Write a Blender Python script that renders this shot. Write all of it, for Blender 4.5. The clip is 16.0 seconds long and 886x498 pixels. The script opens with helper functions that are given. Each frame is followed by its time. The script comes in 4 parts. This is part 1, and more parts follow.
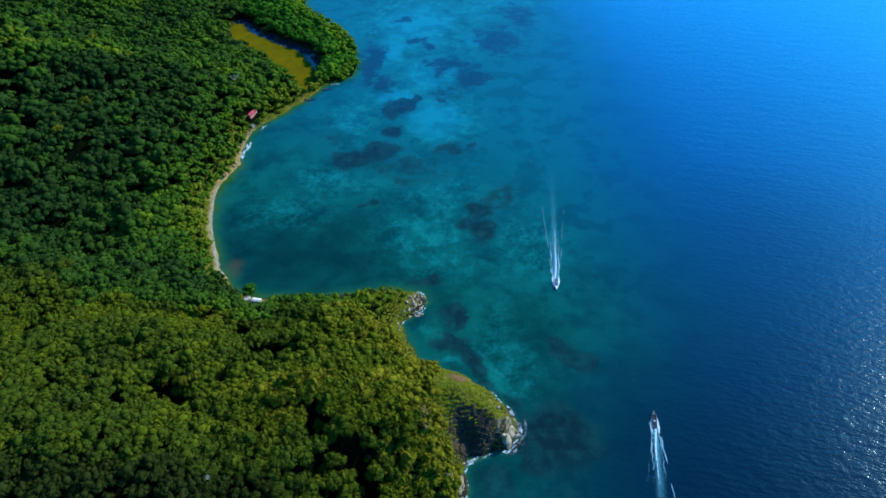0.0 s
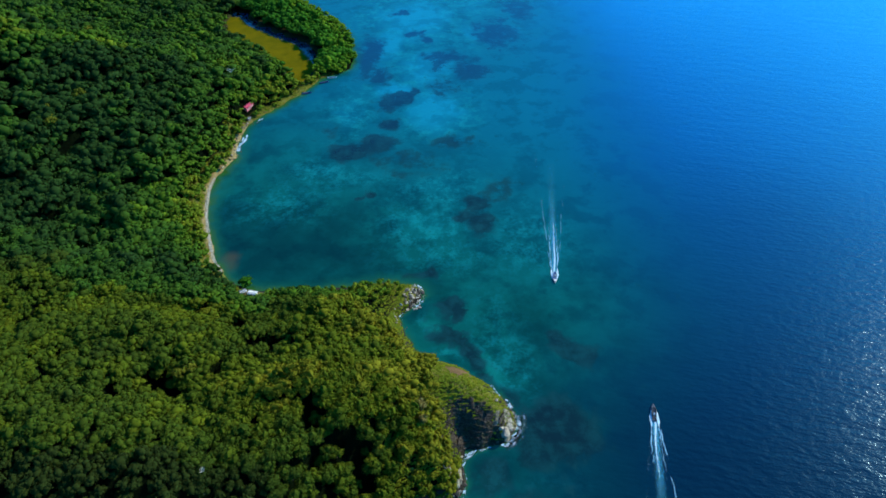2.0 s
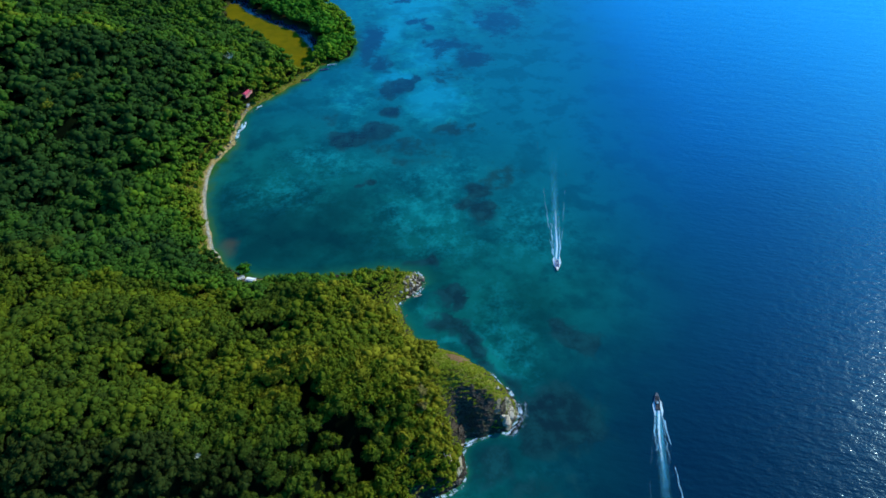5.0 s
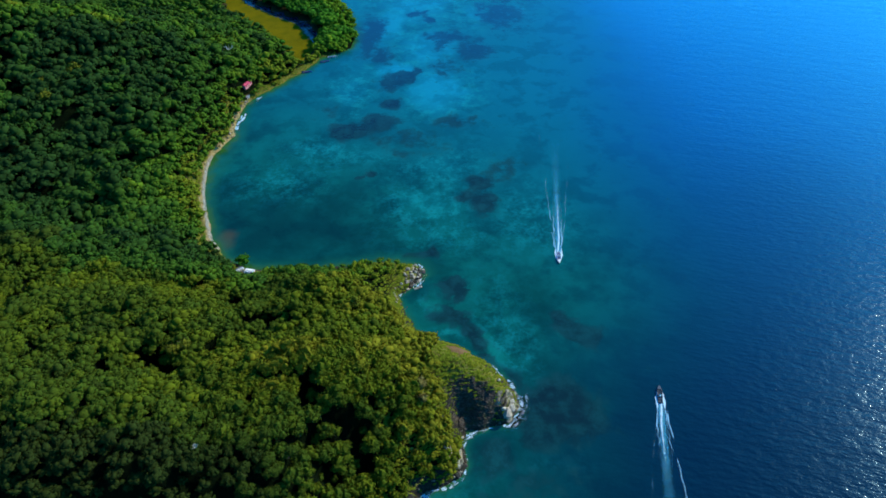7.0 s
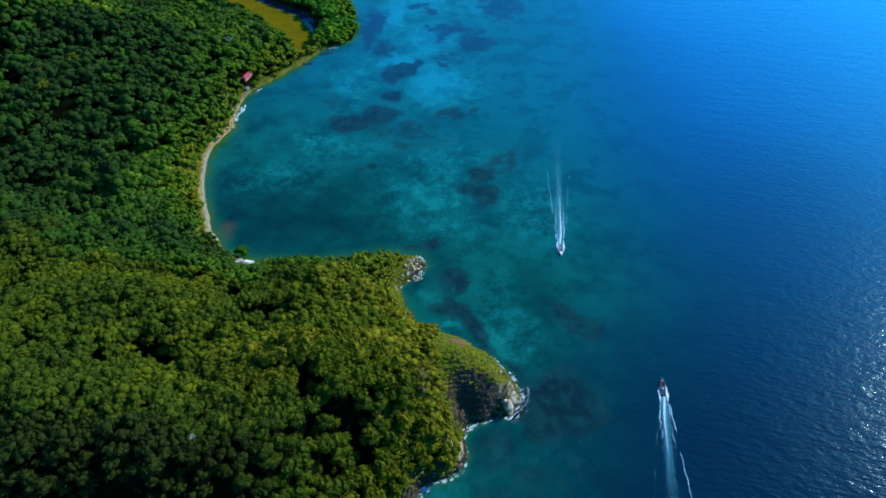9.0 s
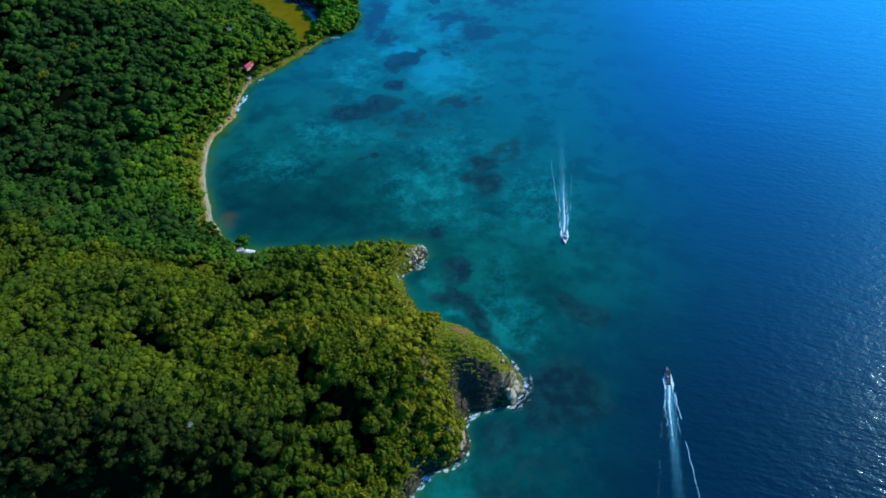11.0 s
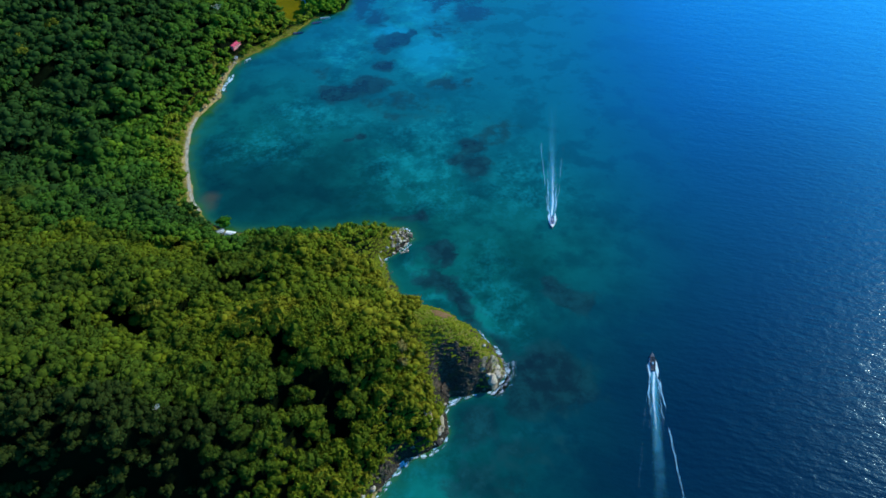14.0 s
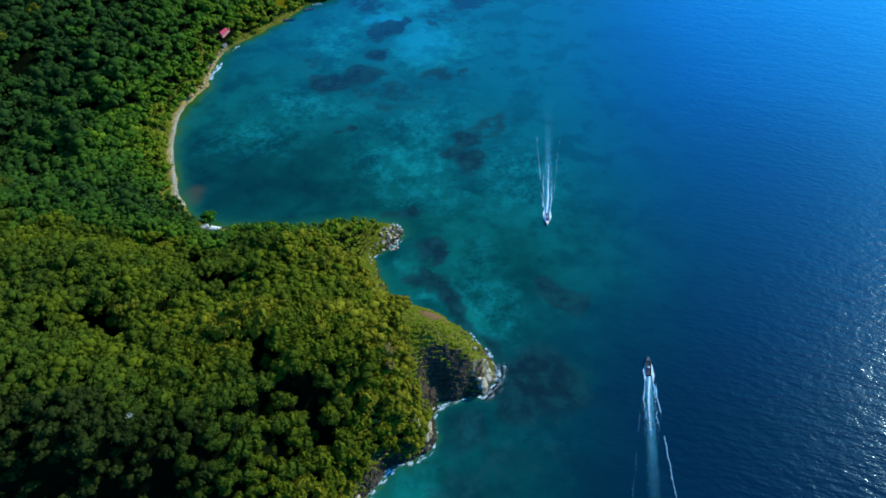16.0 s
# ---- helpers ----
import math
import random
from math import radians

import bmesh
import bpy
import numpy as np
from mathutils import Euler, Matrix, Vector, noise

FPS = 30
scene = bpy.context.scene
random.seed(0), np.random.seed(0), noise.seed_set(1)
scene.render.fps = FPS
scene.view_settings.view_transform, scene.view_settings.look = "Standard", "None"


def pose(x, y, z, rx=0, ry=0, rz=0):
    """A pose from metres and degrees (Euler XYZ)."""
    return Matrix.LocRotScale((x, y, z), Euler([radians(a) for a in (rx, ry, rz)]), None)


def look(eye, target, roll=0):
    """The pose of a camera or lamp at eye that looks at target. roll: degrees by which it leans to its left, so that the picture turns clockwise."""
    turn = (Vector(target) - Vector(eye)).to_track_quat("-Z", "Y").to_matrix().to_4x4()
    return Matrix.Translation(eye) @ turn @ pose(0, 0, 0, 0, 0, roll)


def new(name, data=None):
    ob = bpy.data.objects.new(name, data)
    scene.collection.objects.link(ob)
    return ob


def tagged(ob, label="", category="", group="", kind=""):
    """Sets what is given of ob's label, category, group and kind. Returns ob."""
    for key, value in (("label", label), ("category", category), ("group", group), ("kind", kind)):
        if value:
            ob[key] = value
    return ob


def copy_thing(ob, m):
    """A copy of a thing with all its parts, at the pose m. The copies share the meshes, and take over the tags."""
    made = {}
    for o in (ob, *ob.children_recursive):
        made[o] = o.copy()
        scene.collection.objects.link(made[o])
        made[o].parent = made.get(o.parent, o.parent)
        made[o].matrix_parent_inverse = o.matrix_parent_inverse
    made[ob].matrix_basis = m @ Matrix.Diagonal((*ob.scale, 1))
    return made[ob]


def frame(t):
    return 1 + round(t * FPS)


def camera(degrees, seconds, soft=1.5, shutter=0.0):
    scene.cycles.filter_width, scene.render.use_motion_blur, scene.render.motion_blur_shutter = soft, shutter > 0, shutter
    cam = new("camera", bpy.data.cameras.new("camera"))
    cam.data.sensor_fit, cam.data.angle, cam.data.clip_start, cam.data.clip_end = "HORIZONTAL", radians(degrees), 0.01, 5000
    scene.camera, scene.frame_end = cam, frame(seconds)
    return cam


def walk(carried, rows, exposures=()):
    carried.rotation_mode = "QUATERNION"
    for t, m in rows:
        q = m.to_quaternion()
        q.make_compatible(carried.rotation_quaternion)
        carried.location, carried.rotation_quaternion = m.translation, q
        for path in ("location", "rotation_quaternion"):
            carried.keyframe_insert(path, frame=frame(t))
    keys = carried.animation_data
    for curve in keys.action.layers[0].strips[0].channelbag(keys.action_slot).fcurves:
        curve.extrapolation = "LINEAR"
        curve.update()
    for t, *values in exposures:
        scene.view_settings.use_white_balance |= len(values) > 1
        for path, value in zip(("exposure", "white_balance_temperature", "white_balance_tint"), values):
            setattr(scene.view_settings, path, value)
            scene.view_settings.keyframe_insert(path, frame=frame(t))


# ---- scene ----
# Camera: a drone that sinks slowly and then drifts forward.
cam = camera(70.0, 16.0, soft=1.65)
PATH = [
    (0, (0.01, 0.01, 250.00), (-0.04, 222.34, 48.58), -0.33),
    (0.5, (0.15, 0.11, 249.15), (0.35, 222.31, 47.60), -0.31),
    (1, (0.20, 0.29, 248.06), (0.71, 222.24, 46.22), -0.28),
    (1.5, (0.20, 0.32, 246.97), (0.80, 222.09, 44.93), -0.24),
    (2, (0.01, 0.44, 245.81), (0.98, 222.04, 43.60), -0.14),
    (2.5, (0.00, 0.53, 244.67), (0.92, 222.01, 42.32), -0.13),
    (3, (-0.02, 0.64, 243.79), (0.85, 221.73, 41.01), -0.12),
    (3.5, (-0.12, 0.72, 242.82), (0.65, 221.56, 39.78), -0.08),
    (4, (-0.01, 0.88, 241.83), (0.71, 221.38, 38.42), -0.06),
    (6.5, (-0.23, 1.56, 236.75), (0.27, 220.58, 31.74), 0.12),
    (7, (-0.25, 1.51, 235.74), (0.19, 220.37, 30.56), 0.15),
    (7.5, (-0.31, 1.59, 234.70), (0.27, 220.23, 29.28), 0.22),
    (8, (-0.31, 1.77, 233.70), (0.24, 220.21, 28.07), 0.22),
    (8.5, (-0.32, 1.84, 232.76), (0.11, 220.05, 26.88), 0.28),
    (9, (-0.18, 1.95, 231.68), (-0.26, 219.79, 25.41), 0.20),
    (11.5, (2.88, 2.51, 226.40), (-0.63, 218.17, 17.89), -0.67),
    (12, (4.23, 2.66, 225.25), (0.44, 218.22, 16.64), -0.69),
    (12.5, (5.59, 2.88, 224.22), (1.79, 217.74, 14.89), -0.69),
    (13, (7.01, 3.30, 223.26), (3.62, 217.32, 13.07), -0.58),
    (13.5, (8.28, 4.01, 222.24), (5.46, 216.93, 10.92), -0.36),
    (14, (9.43, 5.03, 221.24), (6.50, 217.08, 9.05), -0.06),
    (14.5, (10.48, 6.50, 220.36), (6.90, 217.15, 6.79), 0.12),
    (15, (11.43, 8.64, 219.60), (8.29, 218.12, 4.87), 0.25),
    (15.5, (11.98, 11.45, 218.80), (9.51, 220.05, 3.20), 0.41),
    (16, (12.51, 14.80, 218.02), (10.60, 222.70, 1.74), 0.53),
]
walk(cam, [(t, look(eye, target, roll)) for t, eye, target, roll in PATH])

# ---- light ----
SUN_AZ, SUN_EL = radians(57), radians(33.5)     # azimuth from +y towards +x
world = bpy.data.worlds.new("world")
scene.world = world
world.use_nodes = True
wt = world.node_tree
sky = wt.nodes.new("ShaderNodeTexSky")
sky.sky_type, sky.sun_disc = "NISHITA", False
sky.sun_elevation, sky.sun_rotation = SUN_EL, SUN_AZ
sky.air_density, sky.dust_density, sky.ozone_density = 1.0, 1.2, 2.5
background = wt.nodes["Background"]
background.inputs["Strength"].default_value = 0.15
deep_blue = wt.nodes.new("ShaderNodeMix")
deep_blue.data_type, deep_blue.blend_type = "RGBA", "MULTIPLY"
deep_blue.inputs[0].default_value, deep_blue.inputs[7].default_value = 1.0, (0.09, 0.97, 1.60, 1.0)
wt.links.new(sky.outputs[0], deep_blue.inputs[6])
wt.links.new(deep_blue.outputs[2], background.inputs["Color"])
sun_data = bpy.data.lights.new("sun", "SUN")
sun_data.energy, sun_data.angle, sun_data.color = 5.0, radians(0.5), (1.0, 0.91, 0.70)
sun = new("sun", sun_data)
toward = Vector((math.cos(SUN_EL) * math.sin(SUN_AZ), math.cos(SUN_EL) * math.cos(SUN_AZ), math.sin(SUN_EL)))
sun.matrix_world = look(toward * 400, (0, 0, 0))
scene.view_settings.exposure = 0.0


# ---- helpers of this scene ----
def part(name, bm, material, parent=None, label="", smooth=False):
    """Links a bmesh as one mesh object under a thing or a part."""
    me = bpy.data.meshes.new(name)
    bm.to_mesh(me)
    bm.free()
    if smooth:
        me.polygons.foreach_set("use_smooth", [True] * len(me.polygons))
    if material:
        me.materials.append(material)
    ob = new(name, me)
    ob.parent = parent
    if label:
        ob["label"] = label
    return ob


def array_mesh(name, verts, tris, material, smooth=False, **attributes):
    """A mesh from arrays of points and triangles or quads, with float attributes of its points."""
    verts, tris = np.asarray(verts, np.float32), np.asarray(tris, np.int32)
    n, k = tris.shape
    me = bpy.data.meshes.new(name)
    me.vertices.add(len(verts))
    me.vertices.foreach_set("co", verts.ravel())
    me.loops.add(n * k)
    me.loops.foreach_set("vertex_index", tris.ravel())
    me.polygons.add(n)
    me.polygons.foreach_set("loop_start", np.arange(0, n * k, k, dtype=np.int32))
    me.polygons.foreach_set("use_smooth", np.full(n, smooth))
    for key, values in attributes.items():
        me.attributes.new(key, "FLOAT", "POINT").data.foreach_set("value", np.asarray(values, np.float32))
    me.update(calc_edges=True)
    if material:
        me.materials.append(material)
    return me


def box(bm, cx, cy, cz, sx, sy, sz, bevel=0.0, rz=0.0):
    m = Matrix.Translation((cx, cy, cz)) @ Matrix.Rotation(rz, 4, "Z") @ Matrix.Diagonal((sx, sy, sz, 1))
    made = bmesh.ops.create_cube(bm, size=1, matrix=m)
    if bevel:
        edges = list({e for v in made["verts"] for e in v.link_edges})
        bmesh.ops.bevel(bm, geom=edges, offset=bevel, segments=1, affect="EDGES")


def smooth_step(a, b, x):
    t = np.clip((x - a) / (b - a), 0, 1)
    return t * t * (3 - 2 * t)


def value_noise(x, y, scale, seed=0):
    """Smooth noise from 0 to 1 on arrays, with features of about that many metres."""
    u, v = np.asarray(x) / scale, np.asarray(y) / scale
    iu, iv = np.floor(u).astype(np.int64), np.floor(v).astype(np.int64)
    fu, fv = u - iu, v - iv
    fu, fv = fu * fu * (3 - 2 * fu), fv * fv * (3 - 2 * fv)

    def grain(a, b):
        h = (a * 374761393 + b * 668265263 + seed * 974711) & 0x7FFFFFFF
        h = ((h ^ (h >> 13)) * 1274126177) & 0x7FFFFFFF
        return ((h ^ (h >> 16)) & 0xFFFF) / 65535.0
    top = grain(iu, iv) * (1 - fu) + grain(iu + 1, iv) * fu
    low = grain(iu, iv + 1) * (1 - fu) + grain(iu + 1, iv + 1) * fu
    return top * (1 - fv) + low * fv


class Nodes:
    """Short forms for building a node material."""

    def __init__(self, name):
        self.material = bpy.data.materials.new(name)
        self.material.use_nodes = True
        self.tree = self.material.node_tree
        self.shader = self.tree.nodes["Principled BSDF"]
        self.out = self.tree.nodes["Material Output"]

    def link(self, a, b):
        self.tree.links.new(a, b)

    def put(self, socket, value):
        if isinstance(value, (int, float, tuple)):
            socket.default_value = value
        else:
            self.link(value, socket)

    def attribute(self, name):
        n = self.tree.nodes.new("ShaderNodeAttribute")
        n.attribute_name = name
        return n.outputs["Fac"]

    def place(self):
        return self.tree.nodes.new("ShaderNodeNewGeometry").outputs["Position"]

    def island(self):
        return self.tree.nodes.new("ShaderNodeNewGeometry").outputs["Random Per Island"]

    def chance(self):
        return self.tree.nodes.new("ShaderNodeObjectInfo").outputs["Random"]

    def scaled(self, vector, x, y, z):
        n = self.tree.nodes.new("ShaderNodeMapping")
        self.link(vector, n.inputs["Vector"])
        n.inputs["Scale"].default_value = (x, y, z)
        return n.outputs[0]

    def turned(self, vector, degrees):
        n = self.tree.nodes.new("ShaderNodeMapping")
        self.link(vector, n.inputs["Vector"])
        n.inputs["Rotation"].default_value = (0, 0, radians(degrees))
        return n.outputs[0]

    def noise(self, vector, scale, detail=3.0, rough=0.55, distort=0.0):
        n = self.tree.nodes.new("ShaderNodeTexNoise")
        self.link(vector, n.inputs["Vector"])
        n.inputs["Scale"].default_value, n.inputs["Detail"].default_value = scale, detail
        n.inputs["Roughness"].default_value, n.inputs["Distortion"].default_value = rough, distort
        return n.outputs["Fac"]

    def math(self, kind, a, b=0.0, c=0.0):
        n = self.tree.nodes.new("ShaderNodeMath")
        n.operation = kind
        for socket, value in zip(n.inputs, (a, b, c)):
            self.put(socket, value)
        return n.outputs[0]

    def span(self, value, a, b, to_a=0.0, to_b=1.0):
        n = self.tree.nodes.new("ShaderNodeMapRange")
        n.interpolation_type = "SMOOTHSTEP"
        for key, v in (("Value", value), ("From Min", a), ("From Max", b), ("To Min", to_a), ("To Max", to_b)):
            self.put(n.inputs[key], v)
        return n.outputs[0]

    def mix(self, fac, a, b, kind="MIX"):
        n = self.tree.nodes.new("ShaderNodeMix")
        n.data_type, n.blend_type = "RGBA", kind
        for socket, value in ((n.inputs[0], fac), (n.inputs[6], a), (n.inputs[7], b)):
            self.put(socket, (*value, 1.0) if isinstance(value, tuple) else value)
        return n.outputs[2]

    def bump(self, height, strength, distance, normal=None):
        n = self.tree.nodes.new("ShaderNodeBump")
        self.put(n.inputs["Strength"], strength)
        self.put(n.inputs["Distance"], distance)
        self.link(height, n.inputs["Height"])
        if normal:
            self.link(normal, n.inputs["Normal"])
        return n.outputs[0]

    def done(self, color=None, rough=0.8, normal=None, metal=0.0, specular=None):
        if color is not None:
            self.put(self.shader.inputs["Base Color"], (*color, 1.0) if isinstance(color, tuple) else color)
        self.put(self.shader.inputs["Roughness"], rough)
        self.put(self.shader.inputs["Metallic"], metal)
        if specular is not None:
            self.put(self.shader.inputs["Specular IOR Level"], specular)
        if normal is not None:
            self.link(normal, self.shader.inputs["Normal"])
        return self.material


# ---- materials ----
def sea_material():
    n = Nodes("sea_water")
    p = n.place()
    wobble = n.noise(p, 0.035, 4, 0.6)
    fine = n.noise(p, 0.11, 6, 0.66, 0.12)
    grit = n.noise(p, 0.42, 5, 0.68, 0.1)
    shore, deep, reef, sand = (n.attribute(k) for k in ("shore", "deep", "reef", "sand"))
    # water over mixed bottom, from the bay to the open sea; colours turn bluer northwards
    bay = n.mix(n.span(wobble, 0.32, 0.68), (0.001, 0.050, 0.036), (0.002, 0.100, 0.078))
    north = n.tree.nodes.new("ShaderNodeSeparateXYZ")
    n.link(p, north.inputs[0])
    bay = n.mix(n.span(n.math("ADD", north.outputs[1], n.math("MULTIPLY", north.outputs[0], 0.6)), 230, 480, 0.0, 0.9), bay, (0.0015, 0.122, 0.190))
    bay = n.mix(n.math("MULTIPLY", n.attribute("murk"), n.span(wobble, 0.2, 0.8, 0.85, 0.5)), bay, (0.0008, 0.028, 0.023))
    pale = n.mix(n.span(fine, 0.35, 0.65), (0.003, 0.165, 0.175), (0.008, 0.29, 0.30))
    color = n.mix(n.math("MULTIPLY", sand, n.span(n.math("ADD", fine, n.math("MULTIPLY", grit, 0.6)), 0.66, 0.98)), bay, pale)
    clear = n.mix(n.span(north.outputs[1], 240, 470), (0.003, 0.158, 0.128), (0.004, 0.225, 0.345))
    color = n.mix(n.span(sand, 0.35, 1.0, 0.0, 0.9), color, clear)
    weed = n.mix(n.span(fine, 0.4, 0.65), (0.004, 0.014, 0.014), (0.006, 0.042, 0.040))
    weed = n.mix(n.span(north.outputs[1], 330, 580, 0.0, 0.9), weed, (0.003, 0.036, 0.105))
    edge = n.math("ADD", reef, n.math("MULTIPLY", n.math("SUBTRACT", n.math("ADD", n.math("MULTIPLY", fine, 1.5), n.math("MULTIPLY", grit, 0.30)), 0.90), 1.25))
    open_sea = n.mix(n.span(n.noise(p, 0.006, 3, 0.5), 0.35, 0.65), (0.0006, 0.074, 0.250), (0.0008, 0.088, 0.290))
    # sky reflection put into the colour, brightening to the north and east
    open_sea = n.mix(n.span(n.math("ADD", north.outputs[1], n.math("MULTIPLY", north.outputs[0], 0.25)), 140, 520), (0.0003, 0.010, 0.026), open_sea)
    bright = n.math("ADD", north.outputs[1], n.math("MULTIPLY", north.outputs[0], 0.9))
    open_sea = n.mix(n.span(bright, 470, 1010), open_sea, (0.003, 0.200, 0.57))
    mottle = n.noise(p, 0.042, 5, 0.62, 0.15)
    color = n.mix(n.span(mottle, 0.47, 0.60, 0.0, 0.62), color, (0.42, 0.58, 0.62), "MULTIPLY")
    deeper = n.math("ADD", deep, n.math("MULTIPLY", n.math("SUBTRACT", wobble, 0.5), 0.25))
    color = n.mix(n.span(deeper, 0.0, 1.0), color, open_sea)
    bed = n.math("MULTIPLY", n.span(edge, 0.20, 0.66), n.math("SUBTRACT", 0.88, n.math("MULTIPLY", deep, 0.40)))
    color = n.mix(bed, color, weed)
    # green and sandy shallows along the waterline
    color = n.mix(n.attribute("silt"), color, (0.075, 0.050, 0.018))
    shallow = n.math("ADD", shore, n.math("MULTIPLY", n.math("SUBTRACT", fine, 0.5), 7.0))
    color = n.mix(n.span(shallow, 1.0, 10.0, 0.6, 0.0), color, (0.008, 0.105, 0.052))
    color = n.mix(n.span(shallow, -0.5, 4.2, 0.85, 0.0), color, (0.034, 0.110, 0.010))
    # wind waves of three sizes
    q = n.turned(p, 14)
    swell = n.noise(n.scaled(q, 0.045, 0.16, 1), 1.0, 2, 0.5)
    waves = n.noise(n.scaled(q, 0.20, 0.46, 1), 1.0, 2, 0.55)
    ripple = n.noise(n.scaled(q, 1.15, 1.5, 1), 1.0, 2, 0.6)
    height = n.math("ADD", n.math("MULTIPLY", swell, 0.55), n.math("ADD", n.math("MULTIPLY", waves, 0.55), n.math("MULTIPLY", ripple, 0.105)))
    rougher = n.math("ADD", 0.14, n.math("MULTIPLY", n.math("POWER", deep, 3.0), 0.86))
    normal = n.bump(height, rougher, 0.50)
    n.shader.inputs["IOR"].default_value = 1.33
    n.shader.inputs["Specular Tint"].default_value = (0.22, 0.66, 1.0, 1.0)
    n.shader.inputs["Specular IOR Level"].default_value = 0.8
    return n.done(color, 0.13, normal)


def ground_material():
    n = Nodes("hill_earth")
    p = n.place()
    big, fine, grain = n.noise(p, 0.06, 4, 0.6), n.noise(p, 0.5, 4, 0.65), n.noise(p, 2.6, 4, 0.7)
    # forest floor near black: the shade between the trees is in its colour
    shaded_floor = n.mix(n.span(big, 0.35, 0.65), (0.002, 0.005, 0.002), (0.003, 0.007, 0.002))
    shaded_floor = n.mix(n.span(fine, 0.5, 0.85), shaded_floor, (0.004, 0.007, 0.002))
    bank = n.mix(n.span(fine, 0.35, 0.65), (0.42, 0.31, 0.11), (0.19, 0.145, 0.06))
    bank = n.mix(n.span(grain, 0.45, 0.7), bank, (0.34, 0.28, 0.18))
    rock = n.mix(n.span(grain, 0.35, 0.65), (0.012, 0.011, 0.009), (0.050, 0.045, 0.036))
    color = n.mix(n.attribute("beach"), shaded_floor, bank)
    meadow = n.mix(n.span(grain, 0.35, 0.7), (0.120, 0.135, 0.016), (0.190, 0.175, 0.035))
    meadow = n.mix(n.span(fine, 0.52, 0.72), meadow, (0.200, 0.145, 0.065))
    color = n.mix(n.attribute("meadow"), color, meadow)
    stony = n.math("ADD", n.attribute("cliff"), n.math("MULTIPLY", n.math("SUBTRACT", fine, 0.5), 0.9))
    color = n.mix(n.span(stony, 0.35, 0.6), color, rock)
    color = n.mix(n.attribute("earth"), color, n.mix(n.span(grain, 0.35, 0.7), (0.21, 0.115, 0.06), (0.13, 0.09, 0.04)))
    color = n.mix(n.attribute("silt"), color, (0.05, 0.05, 0.02))
    return n.done(color, 0.92, n.bump(n.math("ADD", fine, grain), 0.9, 0.5), specular=0.02)


def leaf_material(name, dark, light, warm, thin=0.14):
    """Foliage: each tree has its tint, each spray of leaves its own shade."""
    n = Nodes(name)
    tint = n.attribute("tint")
    middle = tuple(0.5 * a + 0.5 * b for a, b in zip(dark, (0.62 * light[0], 0.86 * light[1], 1.1 * light[2])))
    color = n.mix(n.span(tint, 0.0, 0.4), dark, middle)
    color = n.mix(n.span(tint, 0.4, 0.75), color, light)
    color = n.mix(n.span(tint, 0.70, 0.98), color, warm)
    color = n.mix(n.span(n.island(), 0.0, 1.0, 0.0, 0.45), color, tuple(0.5 * v for v in dark))
    grain = n.noise(n.place(), 2.4, 3, 0.7)
    # less light grain at low tints keeps the shaded hillside dark
    color = n.mix(n.math("MULTIPLY", n.span(grain, 0.35, 0.7, 0.0, 0.40), n.span(tint, 0.0, 0.5, 0.15, 1.0)), color, light)
    n.done(color, 0.95, specular=0.02)
    see = n.tree.nodes.new("ShaderNodeBsdfTranslucent")
    n.link(color, see.inputs["Color"])
    both = n.tree.nodes.new("ShaderNodeMixShader")
    both.inputs[0].default_value = thin
    n.link(n.shader.outputs[0], both.inputs[1])
    n.link(see.outputs[0], both.inputs[2])
    n.link(both.outputs[0], n.out.inputs["Surface"])
    return n.material


def rock_material(name, low, high, stain):
    n = Nodes(name)
    p = n.place()
    fine, grain, shade = n.noise(p, 0.7, 4, 0.6), n.noise(p, 3.5, 5, 0.7), n.chance()
    color = n.mix(n.span(grain, 0.3, 0.7), low, high)
    color = n.mix(n.span(fine, 0.5, 0.72, 0, 0.7), color, stain)
    color = n.mix(n.math("MULTIPLY", shade, 0.45), color, low)
    return n.done(color, 0.85, n.bump(grain, 0.8, 0.3), specular=0.3)


def cliff_material():
    n = Nodes("cliff_rock")
    p = n.place()
    broad, fine, grain = n.noise(p, 0.35, 4, 0.6), n.noise(n.scaled(p, 1, 1, 2.5), 1.1, 5, 0.65), n.noise(p, 4.0, 4, 0.7)
    color = n.mix(n.span(fine, 0.35, 0.65), (0.030, 0.024, 0.019), (0.095, 0.076, 0.058))
    color = n.mix(n.span(broad, 0.5, 0.66, 0, 0.6), color, (0.060, 0.062, 0.018))
    color = n.mix(n.attribute("pale"), color, n.mix(n.span(grain, 0.4, 0.65), (0.44, 0.37, 0.26), (0.20, 0.165, 0.115)))
    color = n.mix(n.span(grain, 0.5, 0.75, 0, 0.5), color, (0.035, 0.030, 0.026))
    return n.done(color, 0.9, n.bump(n.math("ADD", fine, grain), 0.9, 0.4), specular=0.15)


def foam_material(name="sea_foam", tone=(0.47, 0.68, 0.84), most=0.95, low=0.55, high=0.95):
    n = Nodes(name)
    p = n.place()
    lace = n.noise(p, 2.4, 5, 0.75, 0.5)
    body = n.math("ADD", n.attribute("fade"), n.math("MULTIPLY", n.math("SUBTRACT", lace, 0.5), 3.2))
    cover = n.math("MULTIPLY", n.span(body, low, high), most)
    n.done(tone, 0.7, n.bump(lace, 0.6, 0.2))
    clear = n.tree.nodes.new("ShaderNodeBsdfTransparent")
    both = n.tree.nodes.new("ShaderNodeMixShader")
    n.link(cover, both.inputs[0])
    n.link(clear.outputs[0], both.inputs[1])
    n.link(n.shader.outputs[0], both.inputs[2])
    n.link(both.outputs[0], n.out.inputs["Surface"])
    return n.material


